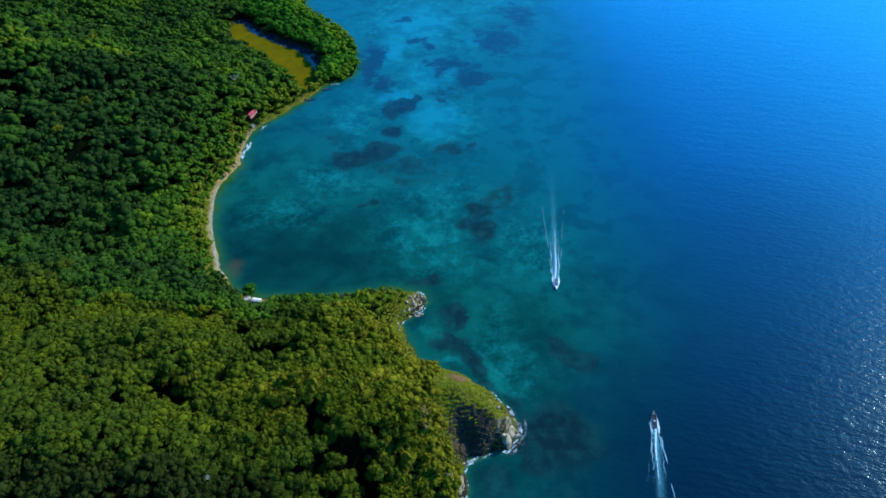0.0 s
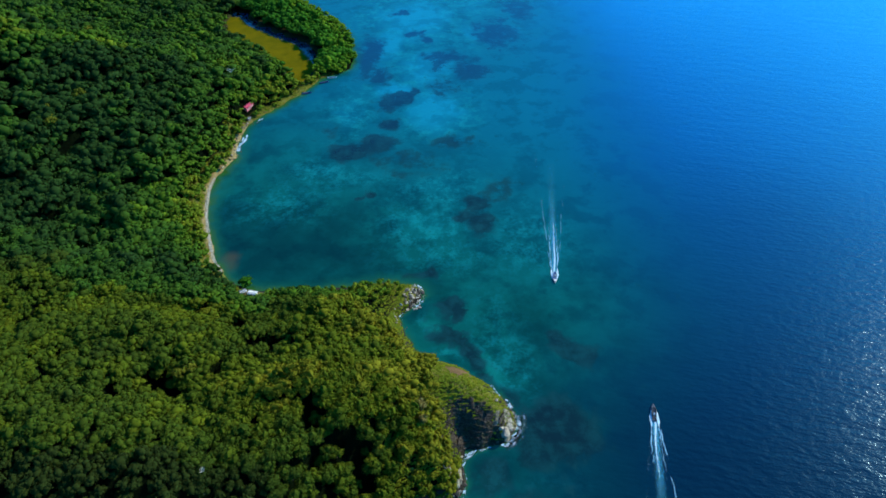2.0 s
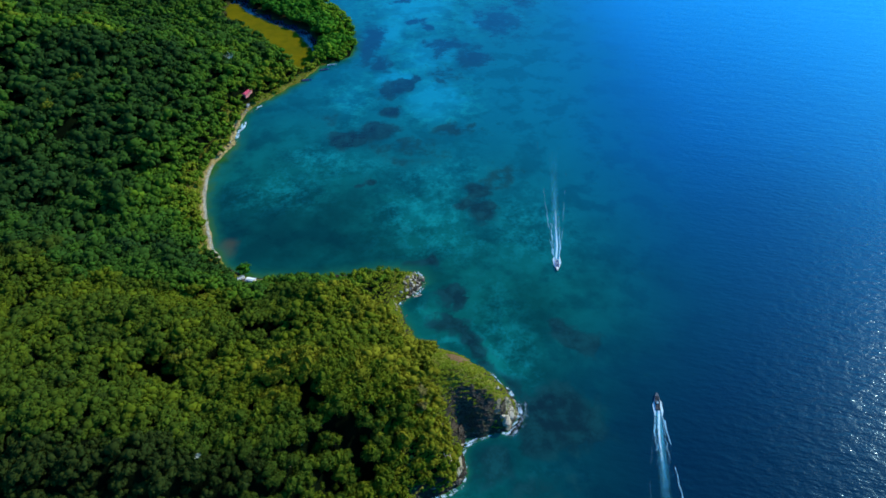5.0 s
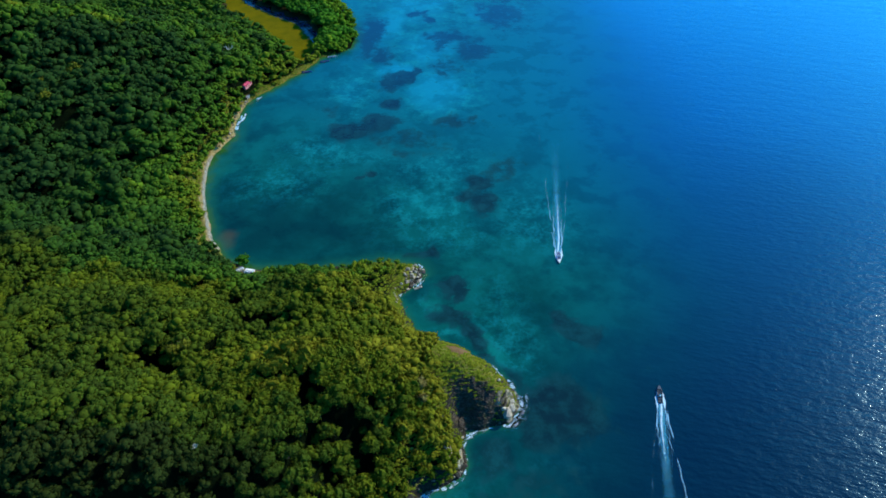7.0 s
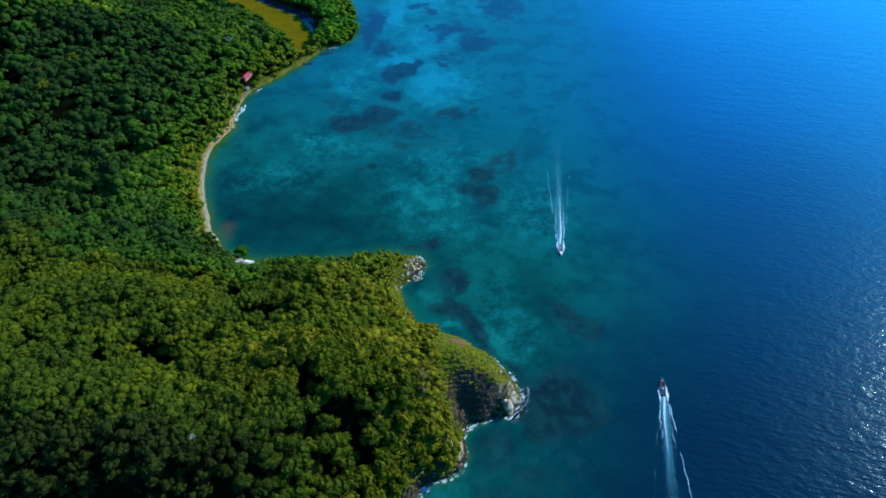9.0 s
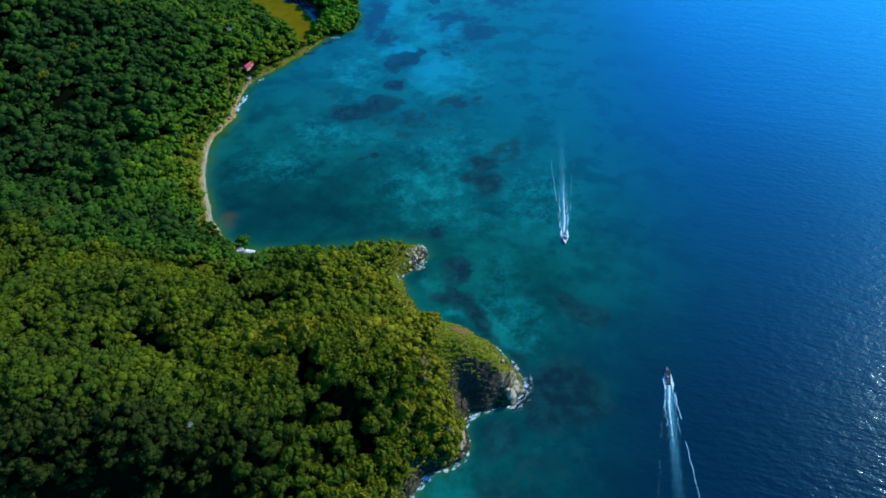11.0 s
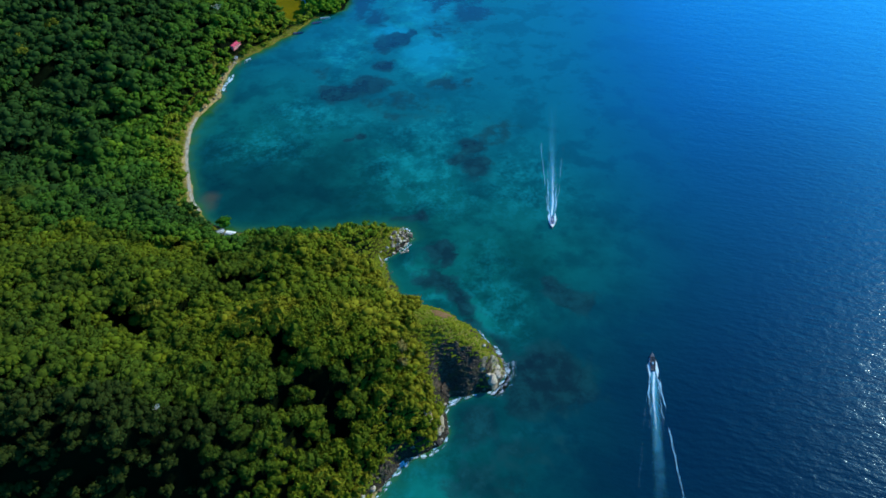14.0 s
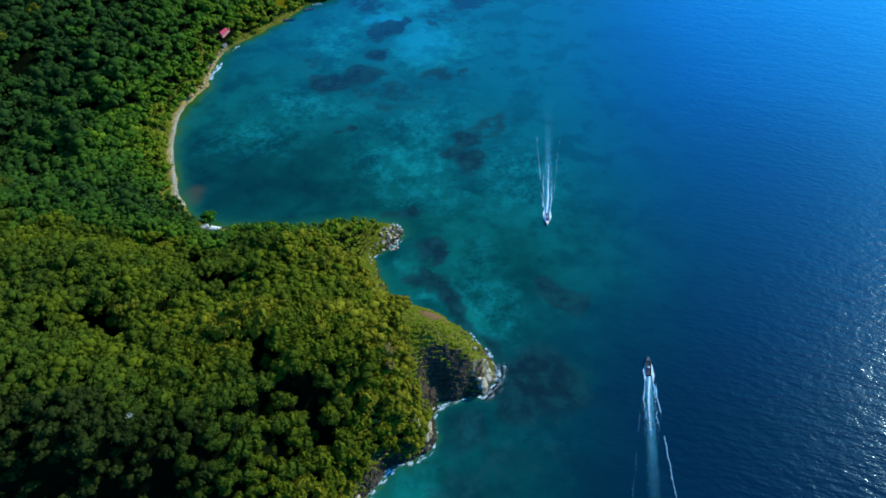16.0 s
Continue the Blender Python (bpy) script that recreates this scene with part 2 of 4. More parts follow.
def painted(name, color, rough=0.5, worn=(0.3, 0.3, 0.28), amount=0.35, metal=0.0):
    n = Nodes(name)
    p = n.place()
    patches, grain = n.noise(p, 1.3, 4, 0.6), n.noise(p, 14.0, 3, 0.6)
    c = n.mix(n.span(patches, 0.45, 0.75, 0, amount), color, worn)
    c = n.mix(n.span(grain, 0.4, 0.7, 0, 0.2), c, tuple(0.7 * v for v in color))
    return n.done(c, rough, n.bump(grain, 0.2, 0.02), metal)


def lagoon_material():
    n = Nodes("lagoon_water")
    p = n.place()
    mud = n.mix(n.span(n.noise(p, 0.07, 4, 0.6, 0.6), 0.3, 0.7), (0.150, 0.122, 0.001), (0.095, 0.092, 0.001))
    mud = n.mix(n.span(n.noise(p, 0.9, 4, 0.65), 0.5, 0.75, 0, 0.4), mud, (0.085, 0.065, 0.002))
    edge = n.math("ADD", n.attribute("clear"), n.math("MULTIPLY", n.math("SUBTRACT", n.noise(n.scaled(p, 1, 0.35, 1), 0.5, 4, 0.6), 0.5), 1.1))
    color = n.mix(n.span(edge, 0.38, 0.62), mud, (0.003, 0.026, 0.060))
    rough = n.span(edge, 0.4, 0.6, 0.9, 0.12)
    return n.done(color, rough, n.bump(n.noise(p, 1.5, 3), 0.25, 0.15), specular=n.span(edge, 0.4, 0.6, 0.03, 0.5))


SEA, GROUND, FOAM, LAGOON = sea_material(), ground_material(), foam_material(), lagoon_material()
CHURN = foam_material("churned_water", (0.03, 0.40, 0.62), 0.62, 0.05, 1.3)
THIN_FOAM = foam_material("thin_foam", (0.26, 0.60, 0.88), 0.8)
LEAF = leaf_material("dry_forest_leaves", (0.024, 0.040, 0.009), (0.098, 0.132, 0.008), (0.200, 0.190, 0.014))
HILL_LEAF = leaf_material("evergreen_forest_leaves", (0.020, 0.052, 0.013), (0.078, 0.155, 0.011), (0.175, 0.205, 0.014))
MANGROVE = leaf_material("mangrove_leaves", (0.022, 0.095, 0.009), (0.060, 0.175, 0.012), (0.130, 0.215, 0.012))
SCRUB = leaf_material("dry_scrub_leaves", (0.120, 0.155, 0.012), (0.205, 0.225, 0.016), (0.310, 0.265, 0.060))
YELLOW = leaf_material("yellow_blossom_leaves", (0.11, 0.12, 0.012), (0.18, 0.17, 0.014), (0.26, 0.22, 0.02))
STRAW = leaf_material("straw_leaves", (0.19, 0.145, 0.040), (0.26, 0.20, 0.055), (0.30, 0.23, 0.075))
BARK = rock_material("bark", (0.10, 0.085, 0.065), (0.24, 0.21, 0.17), (0.07, 0.06, 0.05))
PALE_BARK = rock_material("bleached_bark", (0.42, 0.42, 0.38), (0.62, 0.62, 0.58), (0.3, 0.3, 0.27))
ROCK = rock_material("shore_rock", (0.055, 0.045, 0.036), (0.19, 0.15, 0.115), (0.035, 0.03, 0.025))
GREY_STONE = rock_material("grey_beach_stone", (0.24, 0.215, 0.17), (0.60, 0.56, 0.48), (0.13, 0.115, 0.09))
CLIFF = cliff_material()
PALE_ROCK = rock_material("pale_rock", (0.26, 0.21, 0.15), (0.64, 0.57, 0.47), (0.08, 0.065, 0.05))
WHITE = painted("white_paint", (0.75, 0.76, 0.76), 0.4)
HULL_DARK = painted("dark_blue_paint", (0.025, 0.04, 0.075), 0.4, (0.2, 0.2, 0.2))
HULL_BLUE = painted("faded_blue_paint", (0.05, 0.13, 0.32), 0.45)
PLANK = painted("weathered_wood", (0.22, 0.17, 0.11), 0.8, (0.12, 0.1, 0.08))
ENGINE = painted("engine_cowl", (0.03, 0.03, 0.035), 0.3)
RED = painted("red_roof_paint", (0.50, 0.016, 0.085), 0.7, (0.50, 0.16, 0.18), 0.3)
PINK = painted("faded_red_paint", (0.62, 0.20, 0.22), 0.6, (0.45, 0.3, 0.28), 0.4)
PLASTER = painted("plaster", (0.66, 0.62, 0.55), 0.85, (0.4, 0.36, 0.3))
GREY_ROOF = painted("grey_sheet_roof", (0.16, 0.17, 0.19), 0.6, (0.12, 0.1, 0.08))
GLASS = painted("dark_window_glass", (0.03, 0.04, 0.05), 0.1, (0.05, 0.06, 0.07), 0.1)

# ---- the coast ----
HEADLAND = [(-60, -260), (-48, 40), (-28, 84), (-15, 104), (-7, 115), (2, 119), (7, 122), (9, 128), (7, 135), (10, 141),
            (18, 145), (27, 146), (32, 151), (33, 157), (28, 166), (22, 174), (15, 179), (4, 185), (-4, 190), (-14, 197),
            (-18, 208), (-22, 219), (-14, 226), (-9, 233), (-14, 241)]
BAY = [(-30, 243), (-50, 239), (-75, 237), (-97, 236), (-108, 240), (-116, 246), (-121, 252), (-127, 260), (-132, 271),
       (-137, 284), (-142, 299), (-145, 310), (-148, 327), (-148, 340), (-145, 352), (-140, 365), (-142, 383), (-143, 398),
       (-139, 411), (-130, 423), (-120, 437), (-109, 453), (-97, 478), (-86, 486)]
POINT = [(-76, 494), (-75, 523), (-82, 556), (-100, 594), (-124, 622), (-138, 640), (-142, 660), (-150, 720), (-170, 1000)]
SHORE = np.array(HEADLAND + BAY + POINT + [(-3800, 1000), (-3800, -260)], float)
LAGOON_EDGE = np.array([(-205, 594), (-199, 614), (-186, 610), (-174, 590), (-146, 566), (-121, 548), (-101, 512), (-106, 488),
                        (-113, 465), (-133, 497), (-155, 521), (-189, 550)], float)
# hills: centre, widths along x and y, height
HILLS = [(-97, 121, 64, 44, 27), (-42, 154, 20, 20, 17), (20, 172, 24, 16, 15), (-42, 208, 24, 13, 11), (-230, 203, 59, 35, 8),
         (-243, 335, 37, 38, 14), (-326, 410, 73, 53, 61), (-195, 468, 38, 42, 19), (-218, 394, 24, 29, 12), (-464, 450, 127, 84, 42),
         (-440, 617, 88, 56, 33), (-225, 103, 89, 78, 41), (-310, 286, 52, 73, 30), (-187, 350, 14, 29, 9), (-112, 148, 17, 13, -10), (-82, 105, 26, 13, 9), (-22, 114, 9, 9, -8),
         (-21, 213, 8, 8, -4), (-8, 183, 9, 7, -3), (-173, 454, 18, 14, -8), (-50, 143, 10, 9, -4), (-158, 178, 22, 12, 6), (-72, 186, 11, 7, 5)]


# gullies: centre, widths, depth
GULLIES = [(8, 146, 9, 8, 11), (-46, 122, 9, 9, 5), (-33, 115, 9, 12, 5), (-120, 205, 30, 8, 5), (-205, 262, 22, 12, 6), (-225, 318, 12, 14, 5)]
# shaded hollows without trees: centre, half widths
HOLLOWS = [(-77, 184, 8, 4), (-83, 181, 4, 3), (-118, 156, 5, 5), (-109, 150, 4, 3), (-127, 146, 4, 3), (-51, 139, 3, 5), (-48, 133, 3, 4),
           (-32, 125, 3, 6), (-39, 128, 3, 3), (-45, 121, 5, 3), (-51, 117, 4, 3), (-31, 119, 4, 4), (-40, 111, 4, 3), (-93, 162, 4, 3),
           (-222, 275, 6, 6), (-175, 266, 4, 4), (-198, 259, 6, 4), (-193, 293, 5, 4), (-230, 308, 7, 5), (-256, 340, 8, 5), (-185, 190, 6, 4)]


def hollow_depth(x, y):
    """0 on the open slope, 1 in the shaded hollows."""
    edge = 0.24 + 0.12 * smooth_step(114, 98, y) * smooth_step(-28, -45, x)
    deep = smooth_step(0.0, -0.09, -edge + 0.62 * value_noise(x, y, 9, 31) + 0.38 * value_noise(x, y, 4.5, 32))
    deep = deep * (1 - np.exp(-((x + 3) / 14) ** 4 - ((y - 170) / 12) ** 4)) * (1 - np.exp(-((x - 11) / 15) ** 4 - ((y - 160) / 10) ** 4))
    for cx, cy, sx, sy in HOLLOWS:
        deep = np.maximum(deep, smooth_step(1.35, 0.8, np.hypot((x - cx) / sx, (y - cy) / sy) + 0.5 * (value_noise(x, y, 4, 33) - 0.5)))
    return deep


def inside_distance(loop, x, y):
    """Signed distance to a closed outline, positive within."""
    shape, p = np.shape(x), np.stack([np.ravel(x), np.ravel(y)], 1)
    far, within = np.full(len(p), 1e9), np.zeros(len(p), bool)
    for a, b in zip(loop, np.roll(loop, -1, 0)):
        ab = b - a
        t = np.clip((p - a) @ ab / (ab @ ab), 0, 1)
        far = np.minimum(far, np.hypot(*(p - a - t[:, None] * ab).T))
        cross = (a[1] > p[:, 1]) != (b[1] > p[:, 1])
        within ^= cross & (p[:, 0] < a[0] + (p[:, 1] - a[1]) / (b[1] - a[1] + 1e-12) * ab[0])
    return np.where(within, far, -far).reshape(shape)


def shore_distance(x, y):
    wiggle = 2.4 * (value_noise(x, y, 9, 3) - 0.5) + 1.6 * (value_noise(x, y, 3.5, 4) - 0.5)
    return inside_distance(SHORE, x, y) + wiggle


def ground_height(x, y, d=None):
    d = shore_distance(x, y) if d is None else d
    hills = sum(h * np.exp(-((x - cx) / sx) ** 2 / 2 - ((y - cy) / sy) ** 2 / 2) for cx, cy, sx, sy, h in HILLS)
    # the far ridge and the near one fall away more steeply on one side
    crest = np.interp(x, [-430, -269, -231, -197, -155], [372, 405, 432, 462, 482])
    hills = hills * (1 - 0.62 * smooth_step(2, 75, y - crest) * smooth_step(-150, -185, x))
    hills = hills * (1 - 0.70 * smooth_step(0, 46, 106 - y + 0.06 * (x + 60)))
    for cx, cy, sx, sy, deep in GULLIES:
        hills = hills - deep * np.exp(-((x - cx) / sx) ** 2 - ((y - cy) / sy) ** 2)
    rough = 7.0 * (value_noise(x, y, 42, 7) - 0.5) + 6.5 * (value_noise(x, y, 19, 8) - 0.5) + 1.2 * (value_noise(x, y, 6, 9) - 0.5)
    bluff = np.exp(-((x - 17) / 16) ** 2 - ((y - 146) / 9) ** 2)
    ramp = 1 - np.exp(-np.clip(d, 0, None) / (9 - 6.3 * bluff))
    # flat beach round the bay, a low flat round the lagoon
    flat = smooth_step(110, 55, np.hypot((x + 140) / 0.9, y - 560)) * 0.8
    bay_side = smooth_step(246, 256, y) * smooth_step(430, 410, y) * smooth_step(-100, -110, x)
    ramp = ramp * (1 - bay_side * smooth_step(11, 4, d) * 0.8)
    z = ramp * np.maximum(1.0 + hills * (1 - flat) + rough * (1 - flat), 0.6) + 0.35 * np.clip(d, 0, 2.5) * 0.8
    z = np.where(d < 0, np.maximum(d * 0.45, -9), z)
    z = z - 5.0 * hollow_depth(x, y) * smooth_step(8, 16, d) * smooth_step(5, 12, z)
    lagoon = inside_distance(LAGOON_EDGE, x, y)
    return np.where(lagoon > -6, z * smooth_step(0, -6, lagoon) + np.where(lagoon > 0, -0.25, 0.35) * smooth_step(-6, 0, lagoon), z)


def stretched(lo, hi, step, out_lo, out_hi, grow=1.22):
    """Even steps in the middle, growing ones out to both ends."""
    mid = list(np.arange(lo, hi + step / 2, step))
    a, s = [], step
    while (a[-1] if a else lo) > out_lo:
        s *= grow
        a.append((a[-1] if a else lo) - s)
    b, s = [], step
    while (b[-1] if b else mid[-1]) < out_hi:
        s *= grow
        b.append((b[-1] if b else mid[-1]) + s)
    return np.array(a[::-1] + mid + b)


def sheet(xs, ys):
    gx, gy = np.meshgrid(xs, ys)
    w, h = len(xs), len(ys)
    i = (np.arange(h - 1)[:, None] * w + np.arange(w - 1)).ravel()
    return gx, gy, np.stack([i, i + 1, i + w + 1, i + w], 1)


def build_ground():
    gx, gy, quads = sheet(stretched(-360, 46, 2.0, -1400, 120), stretched(70, 520, 2.0, -700, 1500))
    d = shore_distance(gx, gy)
    z = ground_height(gx, gy, d)
    beach = smooth_step(5.2, 2.8, d - 0.6 * smooth_step(310, 325, gy) * smooth_step(404, 392, gy) + 3 * (value_noise(gx, gy, 7, 96) - 0.5)) * smooth_step(246, 256, gy) * (0.1 + 0.9 * smooth_step(425, 395, gy)) * smooth_step(500, 470, gy)
    beach = np.maximum(beach, smooth_step(5, 2.5, d) * smooth_step(112, 104, gy) * smooth_step(60, 80, gy))
    beach = np.maximum(beach, smooth_step(1.3, 0.7, np.hypot((gx + 98) / 7, (gy - 233.5) / 3.5)) * 0.8)
    dy, dx = np.gradient(z)
    steep = np.hypot(dx, dy) / 2
    cliff = np.maximum(smooth_step(3.2, 1.0, d + 2.0 * (gy > 178) * (gy < 222)) * smooth_step(250, 240, gy) * smooth_step(104, 112, gy),
                       smooth_step(0.8, 1.25, steep) * smooth_step(250, 240, gy) * smooth_step(16, 9, d))
    # dark rock in the bluff's bowl, its shade put into the colour too
    cliff = np.maximum(cliff, smooth_step(1.3, 0.8, np.hypot((gx - 9) / 9, (gy - 147) / 7)))
    meadow = smooth_step(-30, -18, gx) * smooth_step(128, 142, gy) * smooth_step(248, 240, gy) * smooth_step(24, 17, d)
    meadow = np.maximum(meadow, smooth_step(10, 7, d + 4.0 * smooth_step(400, 415, gy)) * smooth_step(232, 250, gy) * smooth_step(490, 470, gy) * (1 - beach))
    bare = smooth_step(1.3, 0.8, np.hypot((gx - 8.5) / 7, (gy - 172) / 4.5) + 0.4 * (value_noise(gx, gy, 4, 98) - 0.5))
    meadow, cliff = meadow * (1 - bare), cliff * (1 - 0.9 * bare)
    lagoon = inside_distance(LAGOON_EDGE, gx, gy)
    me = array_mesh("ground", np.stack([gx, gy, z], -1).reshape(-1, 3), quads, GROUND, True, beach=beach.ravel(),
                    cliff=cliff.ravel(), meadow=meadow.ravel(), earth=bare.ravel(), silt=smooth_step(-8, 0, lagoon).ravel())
    return tagged(new("ground", me), "green wooded hills above a rocky shore", "ground", kind="structure")


# reef beds: centre, half widths, turn in degrees, strength
REEFS = [(-40, 439, 11, 10, 20, 1.0), (-28, 448, 7, 8, 20, 1.0), (-21, 458, 4, 7, 0, 0.9), (-36, 404, 7, 10, 0, 0.95), (-60, 369, 13, 11, 0, 1.0),
         (-43, 376, 11, 11, 0, 1.0), (-24, 356, 31, 18, 0, 0.44), (5, 518, 19, 14, 0, 0.72), (-3, 505, 10, 16, 0, 0.56), (25, 493, 17, 20, 0, 0.72),
         (54, 565, 23, 38, 0, 0.66), (76, 621, 18, 32, 0, 0.62), (-23, 559, 13, 6, 0, 0.8), (-11, 547, 7, 5, 0, 0.8), (-42, 615, 8, 9, 0, 0.7),
         (4, 464, 15, 17, 0, 0.52), (12, 383, 20, 9, 0, 0.60), (-37, 318, 3, 6, 0, 0.9), (-45, 312, 3, 3, 0, 0.7), (23, 312, 9, 11, 0, 0.85),
         (24, 293, 10, 8, 0, 0.92), (12, 297, 5, 6, 0, 0.75), (37, 328, 11, 13, 0, 0.5), (-48, 480, 10, 15, 0, 0.74), (-62, 520, 13, 40, 0, 0.74),
         (-83, 396, 13, 12, 0, 0.42), (5, 221.5, 8, 5, 0, 0.95), (-5, 207, 9, 6, -15, 0.72), (6, 204, 11, 7, -30, 0.85), (14, 192, 11, 6, -50, 0.85),
         (22, 179, 11, 5, -55, 0.8), (31, 168, 9, 4, -60, 0.7), (66, 199, 9, 8, -45, 1.15), (49, 153, 18, 12, 10, 1.35), (-13, 247.5, 9, 3, 12, 0.9),
         (-3, 251, 5, 3.5, 0, 1.0), (-5, 211, 8, 8, 0, 0.55), (62, 150, 16, 6, 0, 0.5), (20, 128, 15, 9, 10, 0.62), (36, 120, 14, 8, 0, 0.55), (16, 108, 12, 8, 0, 0.55), (14, 138, 8, 3, 20, 0.5), (30, 104, 12, 8, 0, 0.5)]
SANDS = [(2, 106, 14, 9, 0, 1.0), (-24, 600, 41, 62, 0, 1.0), (-47, 540, 17, 50, 0, 0.9), (-5, 428, 23, 36, 0, 1.05), (-36, 458, 18, 13, 0, 1.05),
         (31, 562, 14, 24, 0, 0.8), (71, 575, 7, 21, 0, 0.7), (72, 653, 28, 17, 0, 0.8), (-68, 420, 16, 33, 0, 0.6), (1, 328, 24, 20, 0, 0.62),
         (-10, 290, 22, 13, 0, 0.75), (51, 280, 18, 26, 0, 0.5), (-43, 342, 20, 10, 0, 0.55), (-100, 315, 26, 16, 15, 0.42), (-75, 345, 22, 16, 0, 0.52),
         (2, 268, 28, 14, 0, 0.42), (30, 214, 12, 20, 20, 0.25), (25.5, 186, 16, 4.5, -54, 1.0), (-11, 212, 4, 5, 0, 0.9), (1.5, 191.5, 7, 2.5, -25, 1.0),
         (34, 196, 14, 9, -50, 0.45), (24, 126, 24, 8, 0, 0.42), (40, 640, 40, 60, 0, 0.6), (-10, 500, 26, 40, 0, 0.85)]


def beds(rows, x, y, sharp):
    x = x + 11 * (value_noise(x, y, 21, 90) - 0.5) + 8 * (value_noise(x, y, 8, 91) - 0.5)
    y = y + 11 * (value_noise(x, y, 23, 92) - 0.5) + 8 * (value_noise(x, y, 9, 93) - 0.5)
    total = np.zeros(np.shape(x))
    for cx, cy, sx, sy, turn, power in rows:
        c, s = math.cos(radians(turn)), math.sin(radians(turn))
        u, v = ((x - cx) * c + (y - cy) * s) / sx, ((y - cy) * c - (x - cx) * s) / sy
        total = np.maximum(total, power * np.exp(-((u * u + v * v) ** sharp) * 0.7))
    return total


def build_sea():
    gx, gy, quads = sheet(stretched(-160, 150, 2.5, -4500, 4500, 1.3), stretched(80, 660, 2.5, -4500, 4500, 1.3))
    off = -shore_distance(gx, gy)
    reef, sand = beds(REEFS, gx, gy, 1.3), beds(SANDS, gx, gy, 1.0)
    # dark water over mud in the inner bay
    murky = smooth_step(75, 25, np.hypot((gx + 85) / 1.3, gy - 262))
    hole = smooth_step(1.35, 0.6, np.hypot((gx - 50) / 19, (gy - 153) / 12) + 0.3 * (value_noise(gx, gy, 9, 99) - 0.5))
    edge = 76 + 0.03 * (gy - 300) + 14 * (value_noise(gx, gy, 60, 21) - 0.5) - 66 * smooth_step(240, 125, gy)
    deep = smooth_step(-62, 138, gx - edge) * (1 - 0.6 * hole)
    murky = np.maximum(murky, 1.3 * hole)
    off = off * (1 + 1.3 * smooth_step(238, 226, gy) * smooth_step(112, 124, gy))
    off = off * (1 - 0.55 * np.exp(-((gy - 338) / 26) ** 2 - ((gx + 140) / 22) ** 2))
    silt = 0.6 * smooth_step(1.3, 0.5, np.hypot((gx + 121) / 6.5, (gy - 259) / 9) + 0.4 * (value_noise(gx, gy, 5, 95) - 0.5))
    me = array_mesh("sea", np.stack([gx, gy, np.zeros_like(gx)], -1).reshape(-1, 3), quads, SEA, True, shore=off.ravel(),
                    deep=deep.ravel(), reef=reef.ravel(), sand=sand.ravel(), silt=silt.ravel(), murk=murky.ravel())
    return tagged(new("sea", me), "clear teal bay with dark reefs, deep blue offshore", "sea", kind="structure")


def build_lagoon():
    xs, ys = np.arange(-212, -94, 2.0), np.arange(458, 622, 2.0)
    gx, gy, quads = sheet(xs, ys)
    d = inside_distance(LAGOON_EDGE, gx, gy)
    keep = (d > -4).ravel()[quads].all(1)
    # open water lies along the seaward edge, mud along the landward one
    far_edge = np.array([(-199, 614), (-186, 610), (-174, 590), (-146, 566), (-121, 548), (-101, 512)], float)
    near = np.full(gx.shape, 1e9)
    for a, b in zip(far_edge[:-1], far_edge[1:]):
        t = np.clip(((gx - a[0]) * (b - a)[0] + (gy - a[1]) * (b - a)[1]) / ((b - a) @ (b - a)), 0, 1)
        near = np.minimum(near, np.hypot(gx - a[0] - t * (b - a)[0], gy - a[1] - t * (b - a)[1]))
    clear = smooth_step(16, 3, near)
    me = array_mesh("lagoon", np.stack([gx, gy, np.full_like(gx, 0.12)], -1).reshape(-1, 3), quads[keep], LAGOON, True, clear=clear.ravel())
    return tagged(new("lagoon", me), "shallow ochre lagoon with a strip of blue water", "lagoon", kind="structure")


build_ground()
build_sea()
build_lagoon()


# ---- trees ----
ICO = bmesh.new()
bmesh.ops.create_icosphere(ICO, subdivisions=1, radius=1)
ICO_V, ICO_F = np.array([v.co for v in ICO.verts]), np.array([[v.index for v in f.verts] for f in ICO.faces])
ICO.free()
ICO = bmesh.new()
bmesh.ops.create_icosphere(ICO, subdivisions=2, radius=1)
ICO2_V, ICO2_F = np.array([v.co for v in ICO.verts]), np.array([[v.index for v in f.verts] for f in ICO.faces])
ICO.free()


